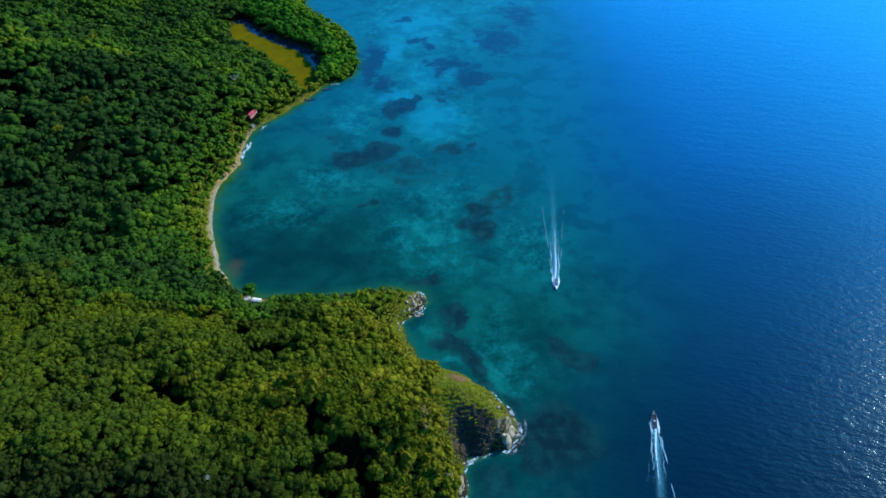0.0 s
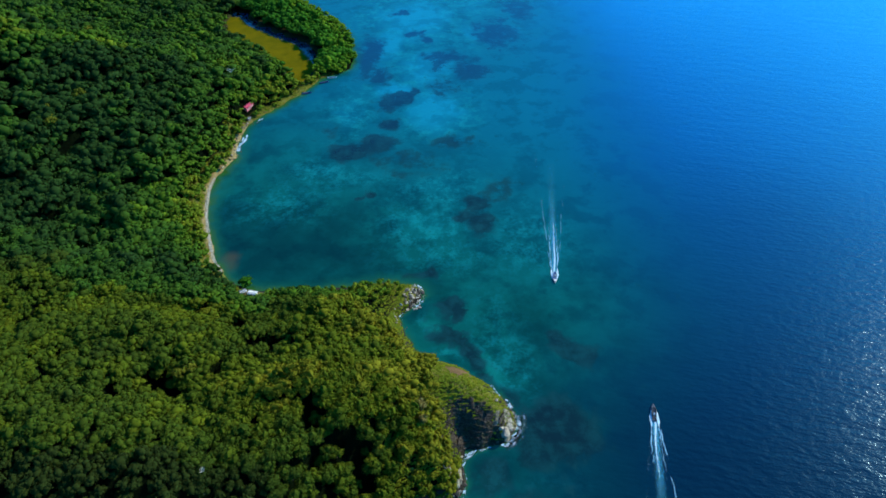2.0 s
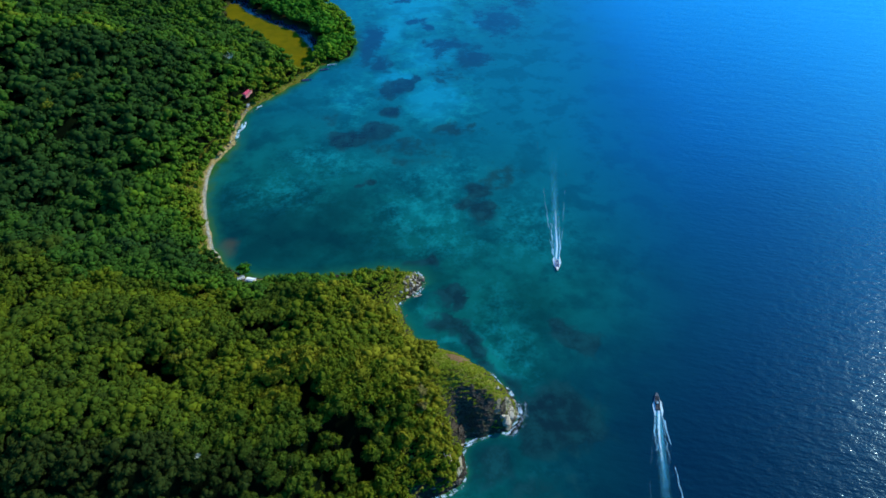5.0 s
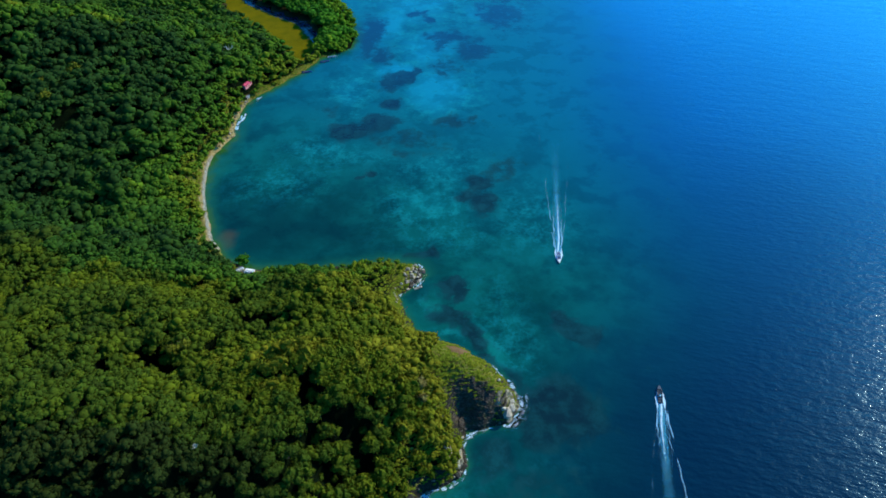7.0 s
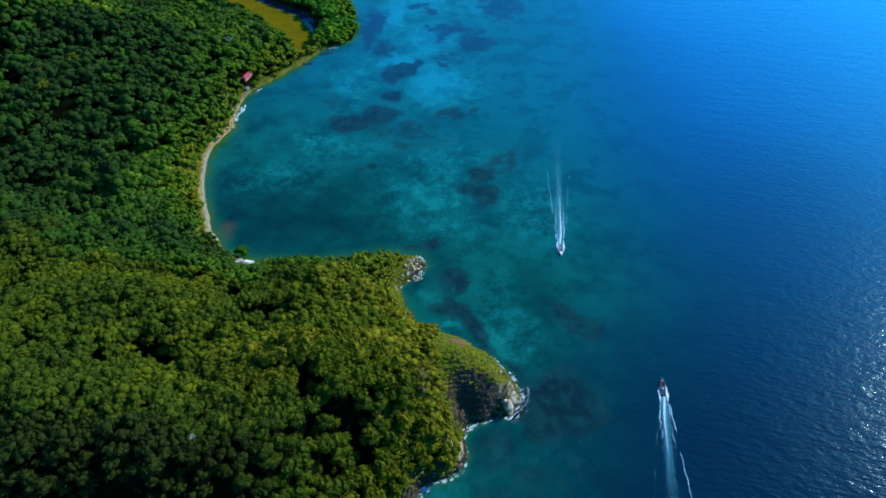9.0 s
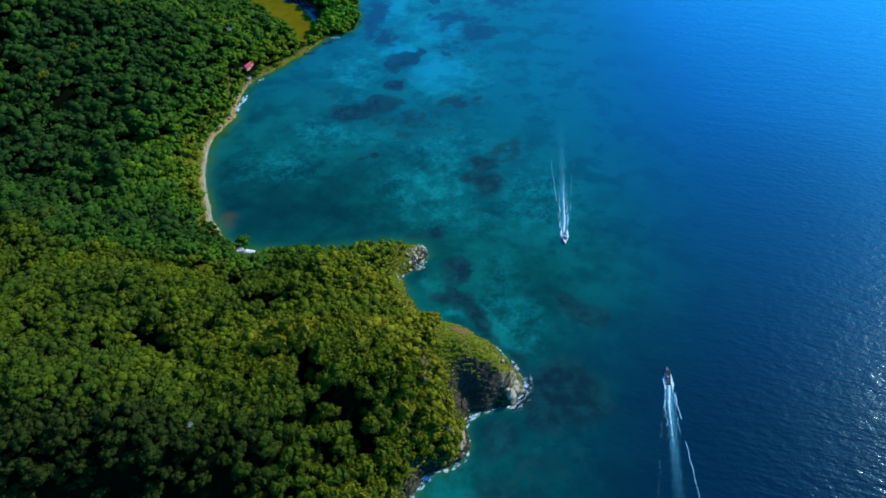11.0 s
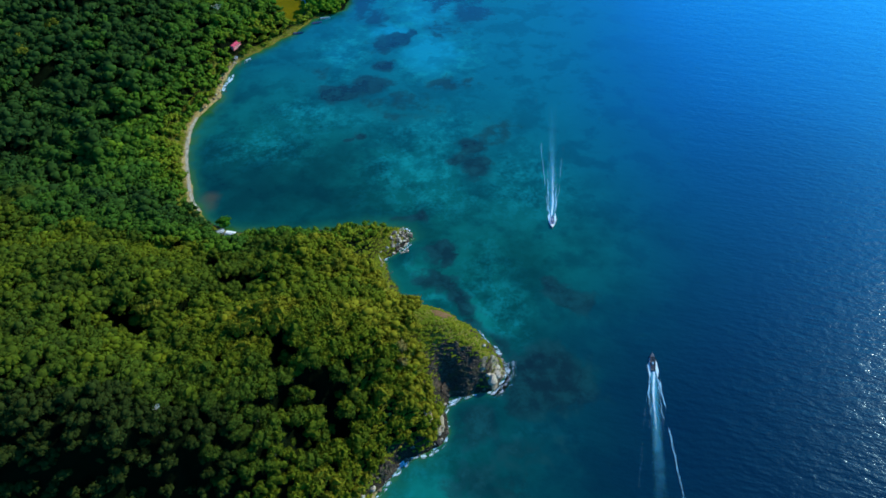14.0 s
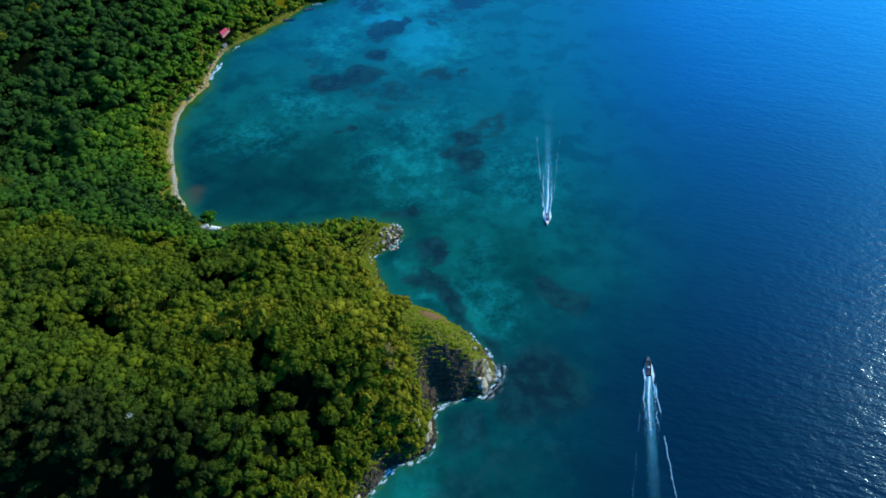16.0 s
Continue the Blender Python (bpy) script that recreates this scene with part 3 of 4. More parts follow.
def crown_arrays(rng, lobes, leaves, leaf, fine=False, spread=1.0, high=0.75):
    """A crown of unit radius with its base at z = 0: lumpy boughs and loose sprays of leaves over them."""
    balls_v, balls_f = (ICO2_V, ICO2_F) if fine else (ICO_V, ICO_F)
    verts, faces, count, centres = [], [], 0, []
    for k in range(lobes):
        a, r = 2 * math.pi * (k / lobes + rng.uniform(-0.11, 0.11)), rng.uniform(0.34, 0.78) * (k > 0)
        size = rng.uniform(0.26, 0.50) if k else rng.uniform(0.48, 0.6)
        c = np.array([r * math.cos(a) * spread, r * math.sin(a) * spread, high * (0.55 + 0.32 * (1 - r) + rng.uniform(-0.22, 0.20))])
        lump = 1 + rng.uniform(-0.34, 0.30, (len(balls_v), 1))
        verts.append(c + balls_v * lump * size * np.array([1, 1, 0.78]) * 0.93)
        faces.append(balls_f + count)
        count += len(balls_v)
        centres.append((c, size))
    for _ in range(leaves):
        c, size = centres[rng.integers(len(centres))]
        v = rng.normal(size=3)
        v[2] = abs(v[2]) * 0.9 - 0.25
        v /= np.linalg.norm(v)
        at = c + v * size * np.array([1, 1, 0.78]) * rng.uniform(0.88, 1.30)
        out = v + np.array([0, 0, 0.35]) + rng.normal(size=3) * 0.5
        out /= np.linalg.norm(out)
        side = np.cross(out, rng.normal(size=3))
        side /= np.linalg.norm(side)
        up = np.cross(out, side)
        s = leaf * rng.uniform(0.6, 1.3)
        verts.append(np.array([at - s * side, at - 0.55 * s * up, at + s * side, at + 0.6 * s * up]))
        faces.append(np.array([[0, 1, 2], [0, 2, 3]]) + count)
        count += 4
    return np.concatenate(verts), np.concatenate(faces)


def trunk_bmesh(rng, height, thick):
    """A tapered, slightly bent trunk that forks into limbs."""
    bm = bmesh.new()

    def limb(a, b, ra, rb, sides=6):
        a, b = Vector(a), Vector(b)
        turn = (b - a).to_track_quat("Z", "Y").to_matrix().to_4x4()
        m = Matrix.Translation((a + b) / 2) @ turn
        bmesh.ops.create_cone(bm, cap_ends=True, segments=sides, radius1=ra, radius2=rb, depth=(b - a).length, matrix=m)
    fork = Vector((rng.uniform(-0.25, 0.25), rng.uniform(-0.25, 0.25), height * 0.5))
    limb((0, 0, -0.8), fork, thick, thick * 0.7)
    for k in range(4):
        a = 2 * math.pi * (k + rng.uniform(-0.2, 0.2)) / 4
        tip = fork + Vector((math.cos(a) * height * 0.28, math.sin(a) * height * 0.28, height * rng.uniform(0.28, 0.42)))
        limb(fork, tip, thick * 0.55, thick * 0.18, 5)
    return bm


RNG = np.random.default_rng(7)


def tree_spots():
    """Jittered rows of trees over the wooded land in and just beyond view: small dry trees near by, tall ones inland."""
    xs, ys = [], []
    for step, low, high in ((4.05, 58, 232), (5.5, 232, 735), (4.3, 232, 500)):
        gx, gy = np.meshgrid(np.arange(-560, 60, step), np.arange(low, high, step * 0.88))
        gx[1::2] += step / 2
        xs.append(gx.ravel() + RNG.uniform(-0.36, 0.36, gx.size) * step)
        ys.append(gy.ravel() + RNG.uniform(-0.36, 0.36, gx.size) * step)
    fringe = np.concatenate([np.full(len(a), k == 2) for k, a in enumerate(xs)])
    x, y = np.concatenate(xs), np.concatenate(ys)
    rim = inside_distance(SHORE, x, y)
    fits = (fringe & (rim < 21)) | (~fringe & ((y < 232) | (rim > 21) | (y > 488)))
    x, y = x[fits], y[fits]
    seen = (x > -0.70 * (0.743 * y + 0.67 * 225) - 26) & (y < 690)
    x, y = x[seen], y[seen]
    d, lagoon = shore_distance(x, y), inside_distance(LAGOON_EDGE, x, y)
    margin = np.where((y > 250) & (y < 405), 3.6 + 3.0 * (value_noise(x, y, 9, 97) - 0.4) - 0.9 * (y > 340), np.where(y > 484, -0.8, np.where(y > 470, 0.8, np.where(y > 250, 2.2, np.where((x > -30) & (y > 180) & (y < 230), 9.0, 3.2)))))
    keep = (d > margin) & (lagoon < -2.5)
    keep &= ~((x > -4) & (y > 134) & (y < 182) & (x + 0.5 * (y - 150) > -1 + 6 * value_noise(x, y, 6, 12)))
    keep &= (np.hypot(x + 143, y - 419) > 5.6) & (np.hypot(x + 141.5, y - 411) > 4.2)
    keep &= (np.hypot((x + 100.5) / 1.3, y - 228.5) > 6) & (np.hypot(x + 13, y - 232) > 8.5)
    keep &= ((hollow_depth(x, y) < 0.4) | (RNG.random(len(x)) < np.where(y < 118, 0.65, 0.25))) & (np.hypot((x - 8) / 8.5, (y - 147) / 7) > 1)
    return x[keep], y[keep], d[keep]


TX, TY, TD = tree_spots()
TZ = ground_height(TX, TY)
TALL = smooth_step(222, 246, TY) * smooth_step(10, 30, TD + 14 * (TY > 470))
TS = (1.85 + 1.95 * RNG.beta(1.3, 2.2, len(TX))) * (0.88 + 0.24 * value_noise(TX, TY, 35, 41)) * (1 + 0.46 * TALL)
TS = np.where(TD < 12, TS * 0.8, TS) * (1 - 0.28 * smooth_step(-62, -40, TX) * smooth_step(198, 214, TY) * (TY < 250))
TS = 1.13 * (1 + 0.12 * (TY > 240)) * TS * (1 - 0.35 * (hollow_depth(TX, TY) > 0.4))
# kinds of forest: olive dry trees on the near rise and the crests, evergreens on the inner hillside; sunlight on the
# crests is tinted in
CREST = np.interp(TX, [-430, -269, -231, -197, -155], [372, 405, 432, 462, 482])
DRY_AND_LIT = 0.09 + 0.54 * smooth_step(245, 205, TY + 0.12 * (TX + 120)) + 0.58 * np.exp(-((TY - CREST + 3) / 16) ** 2) * smooth_step(-145, -165, TX) + 0.32 * smooth_step(0, 50, TY - CREST) + 0.30 * smooth_step(24, 8, TD)
DRY_AND_LIT = DRY_AND_LIT + (0.20 + 0.2 * smooth_step(195, 212, TY)) * smooth_step(-75, -40, TX) * smooth_step(140, 165, TY) * (TY < 250)
TS = TS * (1 - 0.22 * smooth_step(121, 108, TY) * smooth_step(-30, -52, TX))
# near slope turned from the sun: its shade lowers the leaf tint
DRY_AND_LIT = DRY_AND_LIT - 0.85 * smooth_step(120, 100, TY) * smooth_step(-42, -68, TX)
DRY_AND_LIT = DRY_AND_LIT + 0.46 * smooth_step(58, 12, TD) * smooth_step(240, 290, TY)
# shade on the steep inner hillside is put into a darker tint; patches of one kind of tree stand together
DRY_AND_LIT = DRY_AND_LIT - 0.10 * smooth_step(-165, -225, TX) * smooth_step(235, 270, TY) * smooth_step(35, 5, TY - CREST)
DRY_AND_LIT = DRY_AND_LIT + 0.08 * smooth_step(290, 350, TY) * smooth_step(-180, -230, TX)
DRY_AND_LIT = DRY_AND_LIT - 0.16 * smooth_step(14, 40, TY - CREST) - 0.14 * smooth_step(-80, -150, TX) * (TY < 235)
TT = np.clip(DRY_AND_LIT + 0.42 * (value_noise(TX, TY, 30, 51) - 0.5) + 0.30 * (value_noise(TX, TY, 11, 52) - 0.5) + (0.32 + 0.16 * TALL) * (RNG.random(len(TX)) - 0.5), 0, 1)
LOW = RNG.uniform(0.2, 3.3, len(TX)) * (1 + 0.4 * TALL)                         # how high the crown starts
ISMANGROVE = (TY > 478) & (TX > -205) & (TD < 62) & (inside_distance(LAGOON_EDGE, TX, TY) < -1) & (TX + 0.75 * (TY - 478) > -128)
ORDER = np.argsort(np.hypot(TX + 45, (TY - 122) * 1.1))
SINGLE = np.zeros(len(TX), bool)
SINGLE[ORDER[:300]] = True
SINGLE &= ~ISMANGROVE


def joined_forest(name, pick, material, variants, label, category):
    """All the trees of one kind as one mesh; each keeps its own size, turn and tint."""
    vs, fs, tints, count = [], [], [], 0
    for k in np.flatnonzero(pick):
        v, f = variants[k % len(variants)]
        a = RNG.uniform(0, 2 * math.pi)
        turn = np.array([[math.cos(a), -math.sin(a), 0], [math.sin(a), math.cos(a), 0], [0, 0, 1]])
        s = TS[k]
        wide, tall = RNG.uniform(0.86, 1.32), RNG.uniform(0.85, 1.45)
        vs.append((v * np.array([wide + 0.16, 2.30 - wide, tall])) @ turn.T * s + np.array([TX[k], TY[k], TZ[k] + LOW[k] - 0.8]))
        fs.append(f + count)
        tints.append(np.full(len(v), TT[k]))
        count += len(v)
    me = array_mesh(name, np.concatenate(vs), np.concatenate(fs), material, True, tint=np.concatenate(tints))
    return tagged(new(name, me), label, category, kind="stuff")


NEAR = [crown_arrays(RNG, 8 + k % 5, 190, 0.115) for k in range(14)]
MID = [crown_arrays(RNG, 6 + k % 4, 100, 0.14) for k in range(12)]
FAR = [crown_arrays(RNG, 5 + k % 3, 46, 0.18) for k in range(10)]
CLOSE = TY + 0.10 * (TX + 100) + 34 * (value_noise(TX, TY, 16, 53) - 0.5) + 8 * (value_noise(TX, TY, 3, 54) - 0.5) < 216
joined_forest("near_forest", ~SINGLE & ~ISMANGROVE & CLOSE, LEAF, NEAR, "olive green dry forest covering the near rise", "forest")
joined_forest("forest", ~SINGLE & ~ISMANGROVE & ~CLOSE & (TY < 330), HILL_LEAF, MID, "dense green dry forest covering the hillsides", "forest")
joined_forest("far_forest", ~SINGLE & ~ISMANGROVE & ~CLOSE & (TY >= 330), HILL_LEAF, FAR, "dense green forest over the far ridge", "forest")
joined_forest("mangrove", ISMANGROVE, MANGROVE, FAR, "bright green mangrove thicket on the low point", "mangrove")


def build_scrub():
    """Low dry bushes on the open slopes and along the wood's edge."""
    gx, gy = np.meshgrid(np.arange(-175, 40, 1.2), np.arange(86, 490, 1.15))
    x, y = (g.ravel() + RNG.uniform(-0.8, 0.8, g.size) for g in (gx, gy))
    near = (x > -160 + 0 * y) & (inside_distance(SHORE, x, y) > 0)
    x, y = x[near], y[near]
    d = shore_distance(x, y)
    open_slope = ((x > -26) & (y > 125) & (y < 245) & (d > 0.6)) | ((y < 126) & (d > 1.0) & (d < 13))
    fringe = (d > np.where(y > 405, 0.8, np.where((y > 318) & (y < 396), 3.4, 3.0))) & (d < np.where(y > 405, 6, 12))
    keep = (open_slope | fringe) & (inside_distance(LAGOON_EDGE, x, y) < -1) & (RNG.random(len(x)) < np.where(open_slope, 0.97, 0.6))
    bluff = np.exp(-((x - 15) / 12) ** 2 - ((y - 147.5) / 5) ** 2)
    keep &= (np.hypot((x - 12) / 11, (y - 150) / 8.5) > 0.30 + 0.66 * RNG.random(len(x))) & (bluff < 0.5 + 0.35 * RNG.random(len(x))) & (np.hypot((x - 8) / 7, (y - 145) / 5) > 0.6 + 0.4 * RNG.random(len(x))) & (np.hypot(x + 14, y - 231) > 7) & (np.hypot((x - 8.5) / 7, (y - 172) / 4.5) > 0.75 + 0.5 * RNG.random(len(x))) & (np.hypot(x - 5, y - 128) > 4)
    keep &= (np.hypot(x + 143, y - 419) > 5.0) & (np.hypot(x + 141.5, y - 411) > 3.4) & (np.hypot((x + 101) / 1.4, y - 231) > 4)
    keep &= value_noise(x, y, 4, 77) > -0.05 + 0.3 * ((y > 172) & (y < 192) & (d < 8))
    x, y = x[keep], y[keep]
    z, size = ground_height(x, y), RNG.uniform(0.75, 1.5, len(x)) * (0.8 + 0.7 * value_noise(x, y, 7, 78))
    bushes = [crown_arrays(RNG, 2, 12, 0.30) for _ in range(5)]
    vs, fs, tints, count = [], [], [], 0
    for k in range(len(x)):
        v, f = bushes[k % 5]
        vs.append(v * size[k] * np.array([1.05, 1.05, 0.40]) + np.array([x[k], y[k], z[k] - 0.22 * size[k]]))
        fs.append(f + count)
        tints.append(np.full(len(v), np.clip(0.25 + 0.5 * RNG.random() + 0.5 * (value_noise(x[k:k + 1], y[k:k + 1], 9, 79)[0] - 0.5), 0, 1)))
        count += len(v)
    me = array_mesh("scrub", np.concatenate(vs), np.concatenate(fs), SCRUB, False, tint=np.concatenate(tints))
    tagged(new("scrub", me), "olive dry scrub on the open headland slopes", "scrub", kind="stuff")
    return me


build_scrub()


def build_trees():
    """The trees on the near headland, each a thing of its own."""
    kinds = []
    for k in range(6):
        v, f = crown_arrays(RNG, 9, 420, 0.105)
        crown_mesh = array_mesh("crown", v * np.array([3.1, 3.1, 3.1 * 1.3]) + np.array([0, 0, 1.6]), f, LEAF, False, tint=np.full(len(v), 0.08 + 0.17 * k))
        tree = new("tree")
        tree.empty_display_size = 0.5
        part("trunk", trunk_bmesh(RNG, 4.2, 0.17), BARK, tree)
        crown = new("crown", crown_mesh)
        crown.parent = tree
        tagged(tree, "green broad-crowned tree on the wooded headland", "tree", group="trees on the headland")
        kinds.append(tree)
    used = set()
    for k in np.flatnonzero(SINGLE):
        s = TS[k] / 3.1
        m = pose(TX[k], TY[k], TZ[k] - 0.1, 0, 0, RNG.uniform(0, 360))
        which = int(np.clip(round((TT[k] - 0.08) / 0.17), 0, 5))
        if which in used:
            made = copy_thing(kinds[which], m)
        else:
            made = kinds[which]
            used.add(which)
        made.matrix_basis = m @ Matrix.Diagonal((s, s, s, 1))
    for k in set(range(6)) - used:
        kinds[k].matrix_basis = pose(TX[ORDER[301 + k]] + 2, TY[ORDER[301 + k]] + 2, TZ[ORDER[301 + k]] - 0.5)


build_trees()


def lone_tree(x, y, size, leaves, label, lift=0.0, category="tree"):
    """A tree that stands out from the wood by its colour."""
    tree = new("tree")
    v, f = crown_arrays(RNG, 9, 320, 0.12)
    crown = new("crown", array_mesh("crown", v * np.array([size, size, size * 1.3]) + np.array([0, 0, 1.8 + lift]), f, leaves, False, tint=np.full(len(v), 0.5)))
    part("trunk", trunk_bmesh(RNG, 4.2 + 1.6 * lift, 0.2), BARK, tree)
    crown.parent = tree
    tree.matrix_basis = pose(x, y, float(ground_height(np.array([x]), np.array([y]))[0]) - 0.1)
    return tagged(tree, label, category, group="trees that stand out")


def bare_tree(x, y, height, lift):
    """A bleached dead tree: a forked trunk and thin bare twigs."""
    bm = bmesh.new()

    def limb(a, b, ra, rb):
        turn = (b - a).to_track_quat("Z", "Y").to_matrix().to_4x4()
        bmesh.ops.create_cone(bm, cap_ends=True, segments=5, radius1=ra, radius2=rb, depth=(b - a).length, matrix=Matrix.Translation((a + b) / 2) @ turn)
    fork = Vector((0, 0, lift + height * 0.45))
    limb(Vector((0, 0, -1)), fork, 0.2, 0.12)
    for k in range(9):
        a = 2.4 * k
        tip = fork + Vector((math.cos(a), math.sin(a), 0.6 + 0.4 * RNG.random())) * height * RNG.uniform(0.35, 0.6)
        limb(fork, tip, 0.085, 0.03)
        for j in range(4):
            start = fork.lerp(tip, 0.45 + 0.15 * j)
            limb(start, start + Vector(RNG.uniform(-1, 1, 3) + np.array([0, 0, 0.6])) * height * 0.22, 0.04, 0.02)
    tree = part("dead_tree", bm, PALE_BARK)
    tree.matrix_basis = pose(x, y, float(ground_height(np.array([x]), np.array([y]))[0]))
    return tagged(tree, "bleached leafless tree standing in the forest", "dead tree")


for x, y, size in ((-235, 336, 4.6), (-240, 346, 3.6), (-228, 363, 4.0), (-326, 531, 5.0), (-306, 537, 4.6), (-108, 159, 2.8), (-104, 161, 2.2), (-177, 356, 3.4), (-39, 194, 3.0)):
    lone_tree(x, y, size, YELLOW, "tree in yellow blossom among the green forest", 2.2)
lone_tree(-105.5, 241, 3.8, MANGROVE, "light green rounded tree at the edge of the bay", 0.0)
for x, y, size, lift in ((-8.5, 148, 2.5, 4.4), (-7.5, 144, 2.1, 3.2)):
    lone_tree(x, y, size, STRAW, "tree with a dry straw-coloured crown on the headland", lift)
for x, y, height, lift in ((-163, 454, 8, 5), (-160, 450, 7, 5), (-80, 107, 1.9, 3.6)):
    bare_tree(x, y, height, lift)


# ---- boats ----
def hull_bmesh(length, beam, depth, sheer=0.25):
    """An open hull with a pointed bow towards +x, lofted from sections, with wall thickness."""
    bm = bmesh.new()
    rows = []
    for i in range(13):
        u = i / 12
        x = length * (u - 0.5)
        w = beam / 2 * min(1.0, 0.82 + 0.5 * u) * (1 - max(0, (u - 0.5) / 0.5) ** 2.3)
        w = max(w, 0.03)
        top = depth * (0.75 + sheer * u * u)
        keel = -0.25 + 0.35 * max(0, (u - 0.75) / 0.25) ** 2
        half = [(w, top), (w * 0.93, top * 0.5), (w * 0.72, keel + 0.14), (0.0, keel)]
        rows.append([bm.verts.new((x, yy, zz)) for yy, zz in half] + [bm.verts.new((x, -yy, zz)) for yy, zz in half[-2::-1]])
    for a, b in zip(rows[:-1], rows[1:]):
        for j in range(len(a) - 1):
            bm.faces.new((a[j], b[j], b[j + 1], a[j + 1]))
    bm.faces.new(rows[0])
    bmesh.ops.recalc_face_normals(bm, faces=bm.faces[:])
    bmesh.ops.solidify(bm, geom=bm.faces[:], thickness=0.07)
    return bm


def deck_bmesh(length, beam, z):
    bm = bmesh.new()
    rows = []
    for i in range(11):
        u = i / 10
        w = max(0.03, beam / 2 * 0.9 * min(1.0, 0.82 + 0.5 * u) * (1 - max(0, (u - 0.5) / 0.5) ** 2.3))
        x = length * (u - 0.5) * 0.97
        rows.append([bm.verts.new((x, s * w, z + o)) for o in (0, -0.05) for s in (-1, 1)])
    for a, b in zip(rows[:-1], rows[1:]):
        for i, j in ((0, 1), (1, 3), (3, 2), (2, 0)):
            bm.faces.new((a[i], b[i], b[j], a[j]))
    bm.faces.new((rows[0][0], rows[0][1], rows[0][3], rows[0][2]))
    bmesh.ops.recalc_face_normals(bm, faces=bm.faces[:])
    return bm


def build_boat(m, length, beam, hull, floor, label, group, engine=True, bow_cover=None, console=True, bench=None):
    boat = new("motorboat" if engine else "rowing_boat")
    boat.matrix_basis = m
    part("hull", hull_bmesh(length, beam, 0.95), hull, boat)
    part("floor", deck_bmesh(length * 0.97, beam, 0.22), floor, boat)
    for x in (-0.28, -0.05, 0.17):
        bm = bmesh.new()
        box(bm, length * x, 0, 0.5, 0.32, beam * 0.84, 0.06, 0.015)
        part("bench", bm, bench or PLANK, boat)
    if bow_cover:
        bm = bmesh.new()
        tri = [(length * 0.24, beam * 0.40), (length * 0.37, beam * 0.27), (length * 0.475, 0.03)]
        ring = [(x, y) for x, y in tri] + [(x, -y) for x, y in tri[::-1]]
        low = [bm.verts.new((x, y, 0.80 + 0.12 * x / length)) for x, y in ring]
        high = [bm.verts.new((x, y, 0.88 + 0.14 * x / length)) for x, y in ring]
        bm.faces.new(high)
        bm.faces.new(low[::-1])
        for i in range(len(ring)):
            j = (i + 1) % len(ring)
            bm.faces.new((low[i], low[j], high[j], high[i]))
        part("bow_deck", bm, bow_cover, boat)
    if console:
        bm = bmesh.new()
        box(bm, -length * 0.12, 0, 0.75, 0.7, 0.8, 1.0, 0.08)
        box(bm, -length * 0.12 + 0.25, 0, 1.35, 0.06, 0.76, 0.34, 0.02)
        part("console", bm, WHITE, boat)
    if engine:
        motor = bmesh.new()
        box(motor, -length / 2 - 0.22, 0, 0.98, 0.52, 0.4, 0.5, 0.1)
        cowl = part("outboard_motor", motor, ENGINE, boat)
        leg = bmesh.new()
        box(leg, -length / 2 - 0.2, 0, 0.3, 0.2, 0.12, 1.0, 0.03)
        part("leg", leg, ENGINE, cowl)
    return tagged(boat, label, "boat", group=group)


def ribbon(name, line, widths, fades, label, z=0.06, material=None):
    """A flat strip of foam along a line; its fade says how thick the foam lies, edges thinner than the middle."""
    line = np.array(line, float)
    along = np.gradient(line, axis=0)
    side = np.stack([-along[:, 1], along[:, 0]], 1) / np.linalg.norm(along, axis=1)[:, None]
    verts, fade, quads = [], [], []
    for i, (p, s, w, f) in enumerate(zip(line, side, widths, fades)):
        for j, o in enumerate((-1, -0.55, 0, 0.55, 1)):
            verts.append((*(p + s * w * o / 2), z))
            fade.append(f * (1 - 0.95 * abs(o) ** 2))
        if i:
            quads += [(5 * (i - 1) + j, 5 * (i - 1) + j + 1, 5 * i + j + 1, 5 * i + j) for j in range(4)]
    me = array_mesh(name, verts, quads, material or FOAM, True, fade=fade)
    return tagged(new(name, me), label, "foam", kind="stuff")


